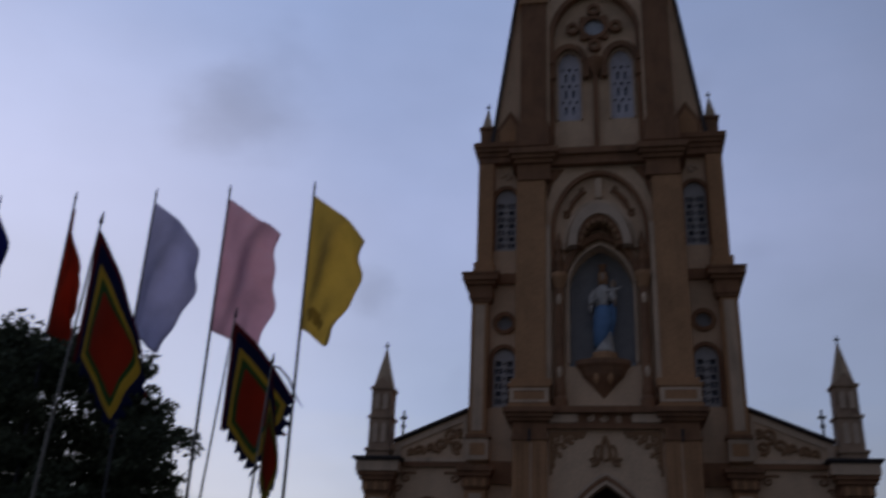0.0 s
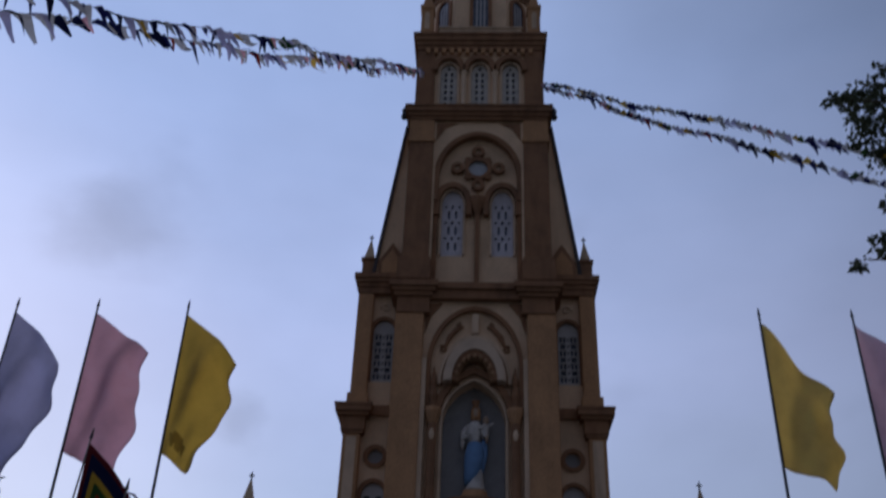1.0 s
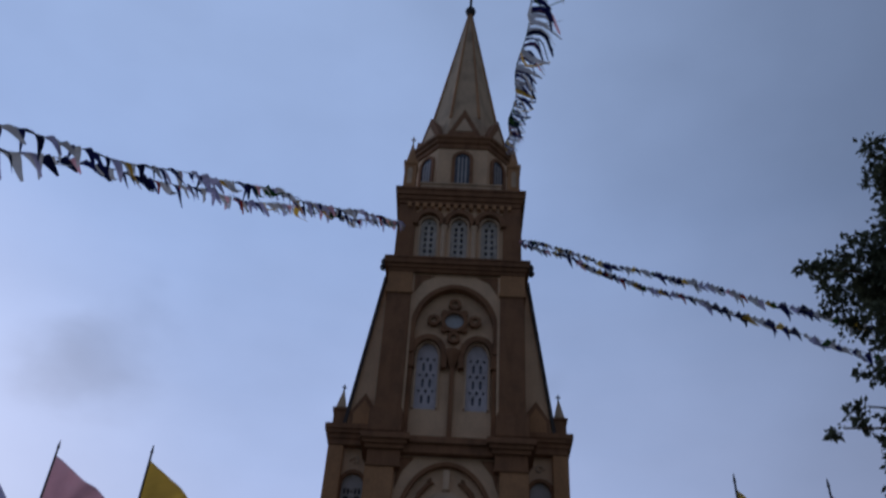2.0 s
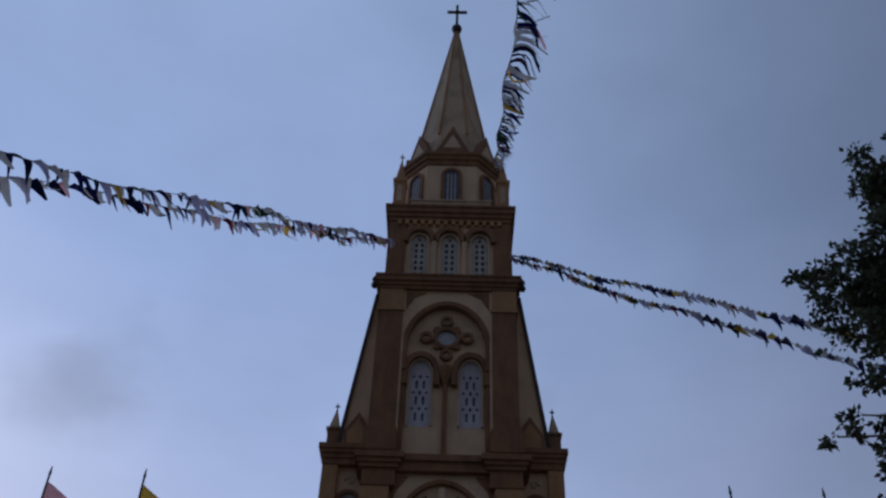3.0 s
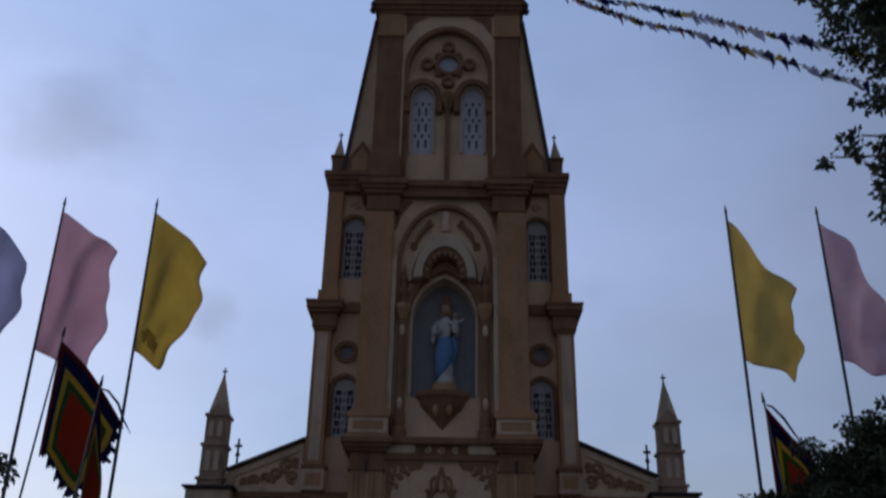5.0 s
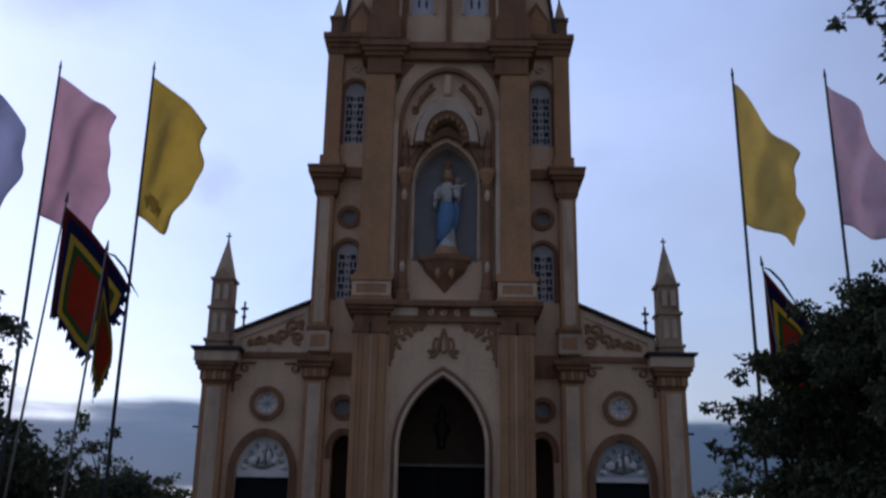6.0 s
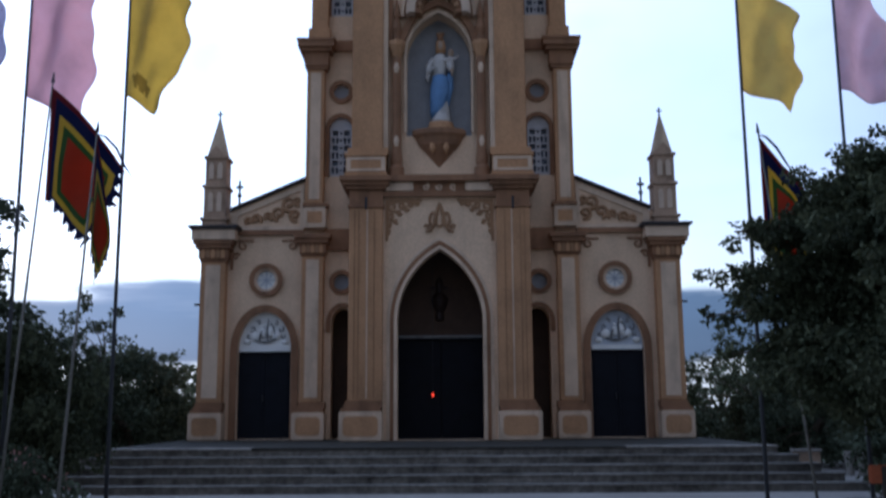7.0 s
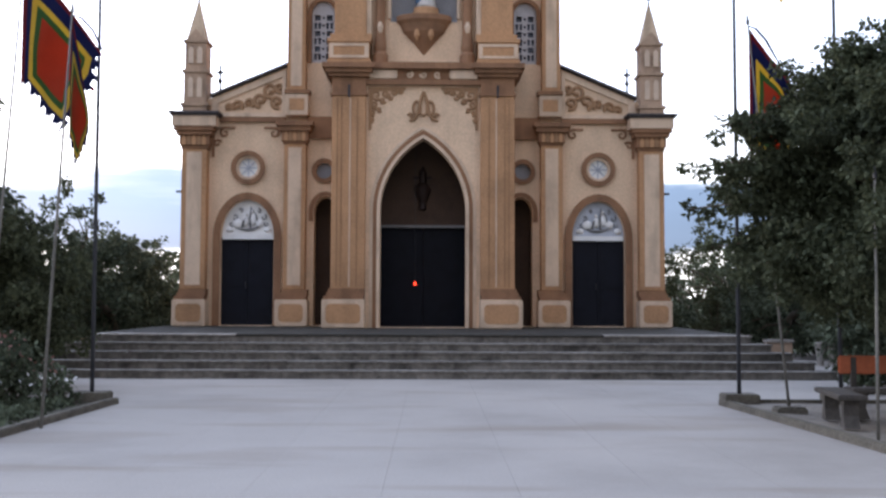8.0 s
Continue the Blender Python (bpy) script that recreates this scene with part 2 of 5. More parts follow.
LEAF_DRY = material("olive_green_leaf", (0.074, 0.082, 0.046), 0.78, 1.2, 0.4, 8, 0.0, per="island", through_light=0.22, spec=0.08)
LEAF_NEAR = material("greyish_green_leaf", (0.068, 0.078, 0.044), 0.75, 1.2, 0.45, 8, 0.0, per="island", through_light=0.18, spec=0.1)
ORANGE = material("orange_painted_board", (0.40, 0.105, 0.045), 0.6, 3.0, 0.25, 40, 0.2)
PETAL_WHITE = material("white_petals", (0.7, 0.68, 0.66), 0.7, 3.0, 0.1, 20, 0.0, per="island")
PETAL_RED = material("red_petals", (0.36, 0.17, 0.15), 0.7, 3.0, 0.2, 20, 0.0, per="island")


def cloth(name, c):
    return material(name, c, 0.8, 1.5, 0.12, 120, 0.1, through_light=0.78, spec=0.1)


YELLOW, PINK, LILAC = cloth("yellow_cloth", (0.81, 0.645, 0.245)), cloth("pink_cloth", (0.90, 0.65, 0.71)), cloth("lilac_cloth", (0.66, 0.65, 0.80))
RED, BLUE, GREEN = cloth("red_cloth", (0.50, 0.105, 0.055)), cloth("blue_cloth", (0.07, 0.08, 0.26)), cloth("green_cloth", (0.10, 0.20, 0.08))
GOLD, NAVY, MAROON = cloth("gold_cloth", (0.66, 0.50, 0.12)), cloth("navy_cloth", (0.04, 0.05, 0.14)), cloth("maroon_cloth", (0.24, 0.05, 0.06))
# right-hand flags: paler colour stands in for the light and sheen on them
PALE_YELLOW, PALE_PINK = cloth("pale_lit_yellow_cloth", (0.90, 0.74, 0.36)), cloth("pale_lit_pink_cloth", (0.96, 0.76, 0.82))
EMBLEM = cloth("faded_brown_print", (0.50, 0.38, 0.14))
WHITECLOTH = cloth("white_cloth", (0.70, 0.70, 0.72))
RED_LAMP = bpy.data.materials.new("red_lamp_glow")
RED_LAMP.use_nodes = True
RED_LAMP.node_tree.nodes["Principled BSDF"].inputs["Base Color"].default_value = (0.6, 0.02, 0.01, 1)
RED_LAMP.node_tree.nodes["Principled BSDF"].inputs["Emission Color"].default_value = (1.0, 0.06, 0.03, 1)
RED_LAMP.node_tree.nodes["Principled BSDF"].inputs["Emission Strength"].default_value = 0.8


# ---------------------------------------------------------------- mesh helpers
from mathutils import geometry


def part(name, bm, mat, parent=None, label="", smooth=False):
    """One mesh object from a bmesh, under a thing or a part."""
    me = bpy.data.meshes.new(name)
    bmesh.ops.recalc_face_normals(bm, faces=bm.faces[:])
    if smooth:
        for f in bm.faces:
            f.smooth = True
    bm.to_mesh(me)
    bm.free()
    for m in (mat if isinstance(mat, (list, tuple)) else (mat,)):
        me.materials.append(m)
    ob = new(name, me)
    if parent:
        ob.parent = parent
    if label:
        tagged(ob, label)
    return ob


def thing(name, label, category, group="", kind="", at=(0, 0, 0)):
    ob = new(name)
    ob.empty_display_size = 0.2
    ob.location = at
    return tagged(ob, label, category, group, kind)


def box(bm, x0, x1, y0, y1, z0, z1):
    if x0 > x1:
        x0, x1 = x1, x0
    v = [bm.verts.new(p) for p in ((x0, y0, z0), (x1, y0, z0), (x1, y1, z0), (x0, y1, z0), (x0, y0, z1), (x1, y0, z1), (x1, y1, z1), (x0, y1, z1))]
    return [bm.faces.new([v[i] for i in q]) for q in ((3, 2, 1, 0), (4, 5, 6, 7), (0, 1, 5, 4), (1, 2, 6, 5), (2, 3, 7, 6), (3, 0, 4, 7))]


def boxes(*rows, bevel=0.0):
    bm = bmesh.new()
    for r in rows:
        box(bm, *r)
    if bevel:
        bmesh.ops.bevel(bm, geom=bm.edges[:], offset=bevel, segments=2, affect="EDGES", clamp_overlap=True)
    return bm


def plate(bm, outer, y0, y1, holes=()):
    """Upright slab: an outline in x and z with holes, from y0 (front) to y1 (back)."""
    loops = [list(outer)] + [list(h) for h in holes]
    flat = [p for lp in loops for p in lp]
    tris = geometry.tessellate_polygon([[Vector((x, z, 0)) for x, z in lp] for lp in loops])
    a = [bm.verts.new((x, y0, z)) for x, z in flat]
    b = [bm.verts.new((x, y1, z)) for x, z in flat]
    for t in tris:
        for ring in (a, b):
            try:
                bm.faces.new([ring[i] for i in t])
            except ValueError:
                pass
    k = 0
    for lp in loops:
        m = len(lp)
        for i in range(m):
            i0, i1 = k + i, k + (i + 1) % m
            bm.faces.new((a[i0], a[i1], b[i1], b[i0]))
        k += m


def slab(outer, y0, y1, holes=()):
    bm = bmesh.new()
    plate(bm, outer, y0, y1, holes)
    return bm


def rect(x0, x1, z0, z1):
    x0, x1 = min(x0, x1), max(x0, x1)
    return [(x0, z0), (x1, z0), (x1, z1), (x0, z1)]


def ring_pts(cx, cz, r, n=24, rz=None):
    rz = rz or r
    return [(cx + r * math.cos(2 * math.pi * i / n), cz + rz * math.sin(2 * math.pi * i / n)) for i in range(n)]


def arch(cx, w, z0, zs, zt, n=10, point=0.0):
    """Opening outline from its left foot over the crown to its right foot. w: half width; point: 0 round, 1 sharp."""
    left = []
    for i in range(n + 1):
        a = i / n
        x = 1 - math.cos(a * math.pi / 2)
        zr = math.sin(a * math.pi / 2)
        zp = math.sqrt(max(0.0, 1 - (1 - x * 1.0) ** 2)) * (1 - point) + point * math.sqrt(max(0, 4 - (2 - x) ** 2)) / math.sqrt(3)
        left.append((cx - w * (1 - x), zs + (zt - zs) * (zr * (1 - point) + zp * point if point else zr)))
    right = [(2 * cx - x, z) for x, z in reversed(left[:-1])]
    return [(cx - w, z0)] + left + right + [(cx + w, z0)]


def clean(pts):
    out = []
    for p in pts:
        if not out or abs(p[0] - out[-1][0]) + abs(p[1] - out[-1][1]) > 1e-5:
            out.append(p)
    return out


def band(path, width, closed=False):
    """The outline of a strip of that width on the left side of an open path in x and z."""
    path = clean(path)
    off = []
    m = len(path)
    for i, (x, z) in enumerate(path):
        p, q = path[max(0, i - 1)], path[min(m - 1, i + 1)]
        dx, dz = q[0] - p[0], q[1] - p[1]
        d = math.hypot(dx, dz) or 1
        off.append((x - dz / d * width, z + dx / d * width))
    return path + off[::-1]


def annulus(bm, cx, cz, r0, r1, y0, y1, n=28):
    plate(bm, ring_pts(cx, cz, r1, n), y0, y1, [ring_pts(cx, cz, r0, n)])


def lathe(bm, cx, cy, profile, n=12, turn=0.0):
    """Turned or many-sided body from (radius, z) rows."""
    rings = []
    for r, z in profile:
        rings.append([bm.verts.new((cx + max(r, 0.002) * math.cos(turn + 2 * math.pi * i / n), cy + max(r, 0.002) * math.sin(turn + 2 * math.pi * i / n), z)) for i in range(n)])
    for a, b in zip(rings, rings[1:]):
        for i in range(n):
            bm.faces.new((a[i], a[(i + 1) % n], b[(i + 1) % n], b[i]))
    bm.faces.new(rings[0][::-1])
    bm.faces.new(rings[-1])


def tube(bm, pts, radii, n=6):
    rings = []
    pts = [Vector(p) for p in pts]
    for i, p in enumerate(pts):
        d = (pts[min(i + 1, len(pts) - 1)] - pts[max(i - 1, 0)]).normalized()
        u = d.cross(Vector((0.31, 0.92, 0.2))).normalized()
        v = d.cross(u)
        r = radii[i] if isinstance(radii, (list, tuple)) else radii
        rings.append([bm.verts.new(p + u * r * math.cos(2 * math.pi * k / n) + v * r * math.sin(2 * math.pi * k / n)) for k in range(n)])
    for a, b in zip(rings, rings[1:]):
        for k in range(n):
            bm.faces.new((a[k], a[(k + 1) % n], b[(k + 1) % n], b[k]))
    bm.faces.new(rings[0][::-1])
    bm.faces.new(rings[-1])


def scroll(bm, cx, cz, size, y, flip=1, turn=0.0, coils=1.4, r=0.035):
    """A raised plaster scroll: a spiral with a leaf at its end."""
    pts = []
    for i in range(22):
        a = i / 21
        ang = turn + a * coils * 2 * math.pi
        rad = size * (1 - 0.85 * a)
        pts.append((cx + flip * rad * math.cos(ang), y, cz + rad * math.sin(ang)))
    tube(bm, pts, [r * (1.3 - 0.6 * i / 21) for i in range(22)], 5)


def cornice(bm, x0, x1, yf, yb, z, steps):
    """Stepped moulding: boxes that grow forwards and sideways. steps: (rise, reach)."""
    for rise, reach in steps:
        box(bm, x0 - reach, x1 + reach, yf - reach, yb, z, z + rise)
        z += rise
    return z


# ---------------------------------------------------------------- ground and steps
def make_ground():
    bm = bmesh.new()
    box(bm, -900, 900, -700, 1500, -0.5, -0.06)
    part("ground", bm, EARTH)
    tagged(bpy.data.objects["ground"], "dark grass and earth round the churchyard", "ground", kind="structure")
    yard = thing("pavement", "pale concrete courtyard paving in large slabs", "pavement", kind="structure")
    bed = boxes((-30, 30, -48, 3, -0.058, -0.012))
    part("joint_bed", bed, KERB, yard, "dark joints between the slabs")
    meshes = {}
    xs = [-0.18 + 1.24 * k for k in range(-4, 5)]
    ys = [-48 + 5.2 * k for k in range(9)]
    for i in range(len(xs) - 1):
        for j in range(len(ys) - 1):
            x0, x1, y0, y1 = xs[i], xs[i + 1], ys[j], ys[j + 1]
            key = (0, 0)
            if key not in meshes:
                b = boxes((-0.5 * (x1 - x0) + 0.0012, 0.5 * (x1 - x0) - 0.0012, -0.5 * (y1 - y0) + 0.0012, 0.5 * (y1 - y0) - 0.0012, -0.05, 0.0))
                ob = part("slab", b, PAVING, yard)
                meshes[key] = ob.data
            else:
                ob = new("slab", meshes[key])
                ob.parent = yard
            ob.location = ((x0 + x1) / 2, (y0 + y1) / 2, 0)
    # the wide outer fields, poured in one piece
    b = boxes((xs[-1] + 0.0012, 29.9, -48, 2.9, -0.05, 0.0), (-29.9, xs[0] - 0.0012, -48, 2.9, -0.05, 0.0),
              (xs[0], xs[-1], ys[-1] + 0.0012, 2.9, -0.05, 0.0))
    part("outer_slab", b, PAVING, yard)


def make_steps():
    st = thing("entrance_steps", "broad grey stone steps up to the church, worn and stained", "steps", kind="structure")
    for k in range(5):
        g = 0.35 * (4 - k)
        z0, z1 = 0.18 * k, 0.18 * (k + 1)
        b = boxes((-7.65 - g, 7.65 + g, -6.1 - g, 0.5, z0, z1 - 0.045))
        step = part("step", b, STONE, st)
        # treads in lengths, slightly proud of the riser
        n = 9
        w = 2 * (7.65 + g) / n
        for i in range(n):
            x0 = -7.65 - g + i * w
            yf = -6.1 - g - 0.05 + random.uniform(-0.006, 0.006)
            b = boxes((x0 + 0.004 - (0.03 if i == 0 else 0), x0 + w - 0.004 + (0.03 if i == n - 1 else 0), yf, yf + 0.5, z1 - 0.045, z1 + random.uniform(-0.004, 0.002)), bevel=0.012)
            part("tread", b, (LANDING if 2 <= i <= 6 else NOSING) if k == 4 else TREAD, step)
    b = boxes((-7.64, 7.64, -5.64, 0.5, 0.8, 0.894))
    part("landing", b, LANDING, st, "dark landing before the doors")


# ---------------------------------------------------------------- church
church = thing("church", "tall cream and ochre church with a stepped bell tower", "church")
FLOOR = 0.9


def window(parent, cx, w, z0, zs, zt, y, pattern, label, frame_mat=BROWN, fw=0.1, depth=0.25):
    """Arched window: frame, pane and a lattice in front of it."""
    out = arch(cx, w, z0, zs, zt)
    win = part("window", slab(band(out, fw), y - 0.07, y + 0.05), frame_mat, parent, label)
    part("pane", slab(clean(out), y + depth - 0.03, y + depth), BLUEGLASS if pattern == "lozenge" else GLASS, win)
    bm = bmesh.new()
    if pattern == "claustra":          # pierced slab with two rows of holes
        holes = []
        k = 0
        z = z0 + 0.16
        while z + 0.2 < zs + 0.25 * (zt - zs):
            for s in (-1, 1):
                holes.append(rect(cx + s * w * 0.36 - 0.055, cx + s * w * 0.36 + 0.055, z, z + 0.18))
            z += 0.29
        holes.append(ring_pts(cx, zs + 0.5 * (zt - zs), 0.07, 10))
        plate(bm, clean(out), y + 0.06, y + 0.12, holes)
    elif pattern == "lozenge":         # pairs of slits with a small lozenge between them
        holes = []
        z = z0 + 0.22
        while z + 0.4 < zs + 0.5 * (zt - zs):
            for e in (-1, 1):
                x = cx + e * w * 0.33
                holes.append([(x - 0.045, z + 0.06), (x, z), (x + 0.045, z + 0.06), (x + 0.045, z + 0.3), (x, z + 0.36), (x - 0.045, z + 0.3)])
                holes.append(ring_pts(cx + e * w * 0.62, z + 0.5, 0.05, 8))
            holes.append([(cx - 0.06, z + 0.5), (cx, z + 0.4), (cx + 0.06, z + 0.5), (cx, z + 0.6)])
            z += 0.64
        plate(bm, clean(out), y + 0.06, y + 0.12, holes)
    else:                              # fretwork of squares round a column of small rings
        holes = []
        z = z0 + 0.1
        i = 0
        while z + 0.26 < zs + 0.4 * (zt - zs):
            for e in (-1, 1):
                x = cx + e * w * 0.52
                if i % 2:
                    holes.append(rect(x - 0.085, x + 0.085, z, z + 0.17))
                else:
                    holes.append(rect(x - 0.10, x - 0.02, z, z + 0.2))
                    holes.append(rect(x + 0.02, x + 0.10, z, z + 0.2))
            holes.append(ring_pts(cx, z + (0.085 if i % 2 else 0.1), 0.045, 8))
            z += 0.22 if i % 2 else 0.25
            i += 1
        plate(bm, clean(out), y + 0.06, y + 0.12, holes)
    part("lattice", bm, {"lozenge": PALE_SCREEN, "claustra": STATUE}.get(pattern, LATTICE), win, "pierced pale screen")
    return win


def column(x0, x1, yf, yb, z0, z1, panel=True, name="column"):
    """Square attached column: shaft with a pale sunk panel between brown margins."""
    bm = boxes((x0, x1, yf, yb, z0, z1), bevel=0.02)
    col = part(name, bm, OCHRE, church, "ochre column with a pale panel")
    if panel:
        m = 0.2 * (x1 - x0)
        part("panel", slab(rect(x0 + m, x1 - m, z0 + 0.12, z1 - 0.1), yf - 0.018, yf + 0.01), PALE, col, "pale panel")
    return col


def soft_rect(x0, x1, z0, z1, r):
    """Panel outline with rounded corners."""
    pts = []
    for cx, cz, a0 in ((x1 - r, z1 - r, 0), (x0 + r, z1 - r, 90), (x0 + r, z0 + r, 180), (x1 - r, z0 + r, 270)):
        pts += [(cx + r * math.cos(radians(a0 + 22.5 * k)), cz + r * math.sin(radians(a0 + 22.5 * k))) for k in range(5)]
    return pts


def capital_leaves(x0, x1, yf, z0, z1, parent):
    """A row of upright plaster leaves round the front of a capital."""
    n = 5
    w = (x1 - x0) / n
    for i in range(n):
        cx = x0 + w * (i + 0.5)
        b = bmesh.new()
        plate(b, [(cx - 0.36 * w, z0), (cx + 0.36 * w, z0), (cx + 0.42 * w, z0 + 0.6 * (z1 - z0)), (cx, z1), (cx - 0.42 * w, z0 + 0.6 * (z1 - z0))], yf - 0.03, yf + 0.02)
        part("capital_leaf", b, RELIEF if i % 2 else OCHRE, parent)


def pedestal(x0, x1, yf, yb, z0, z1):
    ped = part("pedestal", boxes((x0, x1, yf, yb, z0, z1), bevel=0.03), PALE, church, "pale pedestal with a brown inset")
    part("inset", slab(soft_rect(x0 + 0.12, x1 - 0.12, z0 + 0.13, z1 - 0.13, 0.12), yf - 0.012, yf + 0.01), OCHRE, ped)
    bm = bmesh.new()
    box(bm, x0 + 0.05, x1 - 0.05, yf + 0.05, yb, z1, z1 + 0.1)
    box(bm, x0 + 0.02, x1 - 0.12, yf + 0.1, yb, z1 + 0.1, z1 + 0.2) if x0 + x1 > 0 else box(bm, x0 + 0.12, x1 - 0.02, yf + 0.1, yb, z1 + 0.1, z1 + 0.2)
    box(bm, x0 + 0.02, x1 - 0.16, yf + 0.14, yb, z1 + 0.2, z1 + 0.3) if x0 + x1 > 0 else box(bm, x0 + 0.16, x1 - 0.02, yf + 0.14, yb, z1 + 0.2, z1 + 0.3)
    part("base_moulding", bm, BROWN, ped)
    return ped


def make_front_wall():
    """Aisle fronts and the wings of the tower, one wall with real openings."""
    for s in (-1, 1):
        X = lambda v: s * v
        outline = [(X(6.95), FLOOR), (X(6.95), 7.35), (X(6.26), 7.68), (X(4.04), 8.62), (X(3.9), 8.62), (X(3.9), FLOOR)]
        door_hole = clean(arch(X(5.2), 0.78, FLOOR + 0.001, 3.5, 4.62))
        # foot of the opening lies on the wall's foot
        hole = [(x, z + 0.02 if z < FLOOR + 0.01 else z) for x, z in door_hole]
        round_hole = ring_pts(X(5.2), 5.58, 0.36)
        part("aisle_wall", slab(outline, 0.0, 0.45, [hole, round_hole]), CREAM, church, "cream plaster aisle front")
        # arch moulding
        mould = band(arch(X(5.2), 0.8, FLOOR, 3.5, 4.64), 0.2)
        part("door_moulding", slab(mould, -0.08, 0.05), BROWN, church)
        # doors
        d = part("door", boxes((X(5.2) - 0.78, X(5.2) - 0.006, 0.16, 0.22, FLOOR, 3.44), (X(5.2) + 0.006, X(5.2) + 0.78, 0.16, 0.22, FLOOR, 3.44)), DOOR, church, "closed dark double door")
        bm = bmesh.new()
        for q in (-0.4, 0.4):
            for z0, z1 in ((1.1, 1.9), (2.05, 3.3)):
                plate(bm, rect(X(5.2) + q - 0.27, X(5.2) + q + 0.27, z0, z1), 0.145, 0.17)
        part("door_panel", bm, DOOR, d)
        part("handle", boxes((X(5.2) - 0.07, X(5.2) - 0.04, 0.1, 0.16, 2.0, 2.2)), IRON, d)
        # tympanum with a raised scene
        ty = part("tympanum", slab(clean(arch(X(5.2), 0.78, 3.46, 3.52, 4.62)), 0.12, 0.2), SKYBLUE if s > 0 else WHITE, church, "arched panel with a white plaster relief")
        part("lintel_band", boxes((X(5.2) - 0.74, X(5.2) + 0.74, 0.06, 0.13, 3.46, 3.6)), WHITE, ty)
        # a boat with a mast and two passengers among leaf scrolls
        tx = X(5.2) + 0.03
        for u, z, rx, rz in ((-0.08, 4.0, 0.09, 0.17), (0.12, 4.06, 0.10, 0.2), (0.3, 3.93, 0.13, 0.13), (-0.34, 3.92, 0.15, 0.15), (-0.56, 3.74, 0.12, 0.09), (0.56, 3.74, 0.12, 0.09), (0.1, 4.3, 0.06, 0.07), (-0.08, 4.2, 0.055, 0.06)):
            b = bmesh.new()
            bmesh.ops.create_icosphere(b, subdivisions=2, radius=1.0)
            for v in b.verts:
                k = 1 + 0.3 * noise.noise(v.co * 2.3 + Vector((u * 9, s, z)))
                v.co = Vector((tx + u + v.co.x * rx * k, 0.12 + v.co.y * 0.09 * k, z + v.co.z * rz * k))
            part("relief", b, WHITE, ty, "white plaster figure", True)
        b = bmesh.new()
        tube(b, [(tx + 0.3 * e, 0.08, 3.74 + 0.07 * e * e + 0.03 * e) for e in (-1.2, -0.8, -0.4, 0, 0.4, 0.8, 1.2)], [0.02, 0.03, 0.04, 0.045, 0.04, 0.03, 0.02], 6)
        tube(b, [(tx + 0.05, 0.07, 3.78), (tx + 0.03, 0.06, 4.12), (tx + 0.06, 0.06, 4.44)], [0.04, 0.03, 0.012], 6)
        tube(b, [(tx + 0.05, 0.07, 4.4), (tx + 0.2, 0.06, 4.2), (tx + 0.26, 0.07, 3.95)], [0.012, 0.022, 0.015], 6)
        tube(b, [(tx - 0.2, 0.07, 3.8), (tx - 0.16, 0.06, 4.0), (tx - 0.06, 0.07, 4.1)], [0.03, 0.035, 0.02], 6)
        part("boat_relief", b, GREYLINE, ty, "grey painted boat and mast")
        for u, z, r0, f in ((-0.42, 4.14, 0.1, 1), (0.42, 4.12, 0.1, -1), (-0.52, 3.92, 0.08, -1), (0.52, 3.92, 0.08, 1), (-0.26, 4.34, 0.07, 1), (0.28, 4.3, 0.07, -1)):
            b = bmesh.new()
            scroll(b, tx + u, z, r0, 0.1, f, u * 5, 0.9, 0.018)
            part("relief_scroll", b, GREYLINE, ty)
        # round window
        bm = bmesh.new()
        annulus(bm, X(5.2), 5.58, 0.36, 0.5, -0.09, 0.04)
        rw = part("round_window", bm, BROWN, church, "round window with a brown ring")
        bm = bmesh.new()
        annulus(bm, X(5.2), 5.58, 0.28, 0.36, -0.04, 0.06)
        part("inner_ring", bm, PALE, rw)
        part("pane", slab(ring_pts(X(5.2), 5.58, 0.36), 0.06, 0.09), WHITE, rw, "pale frosted pane")
        bm = bmesh.new()
        for k in range(4):
            a = k * math.pi / 4
            plate(bm, [(X(5.2) + 0.3 * math.cos(a + t), 5.58 + 0.3 * math.sin(a + t)) for t in (-0.05, 0.05, math.pi - 0.05, math.pi + 0.05)], 0.03, 0.058)
        part("glazing_bar", bm, SKYBLUE, rw)

        # wing wall beside the porch, up to the belfry
        small = [(x, max(z, FLOOR + 0.02)) for x, z in clean(arch(X(2.9), 0.34, FLOOR, 4.25, 4.72))]
        holes = [small, ring_pts(X(2.95), 5.5, 0.24, 18), ring_pts(X(3.02), 11.42, 0.24, 18),
                 clean(arch(X(3.02), 0.34, 8.75, 10.25, 10.6)), clean(arch(X(3.02), 0.34, 13.9, 15.7, 16.1))]
        part("wing_wall", slab([(X(2.4), FLOOR), (X(3.9), FLOOR), (X(3.9), 17.3), (X(2.4), 17.3)], 0.0, 0.45, holes), CREAM, church, "cream plaster tower wing")
        part("arch_moulding", slab(band(arch(X(2.9), 0.36, 4.0, 4.27, 4.75), 0.13), -0.06, 0.03), BROWN, church)
        for cz, cx in ((5.5, 2.95), (11.42, 3.02)):
            bm = bmesh.new()
            annulus(bm, X(cx), cz, 0.24, 0.37, -0.07, 0.04, 20)
            rw = part("round_window", bm, BROWN, church)
            part("pane", slab(ring_pts(X(cx), cz, 0.24, 18), 0.1, 0.13), NICHE, rw)
        window(church, X(3.02), 0.34, 8.75, 10.25, 10.6, 0.0, "keys", "arched window with white fretwork", fw=0.12)
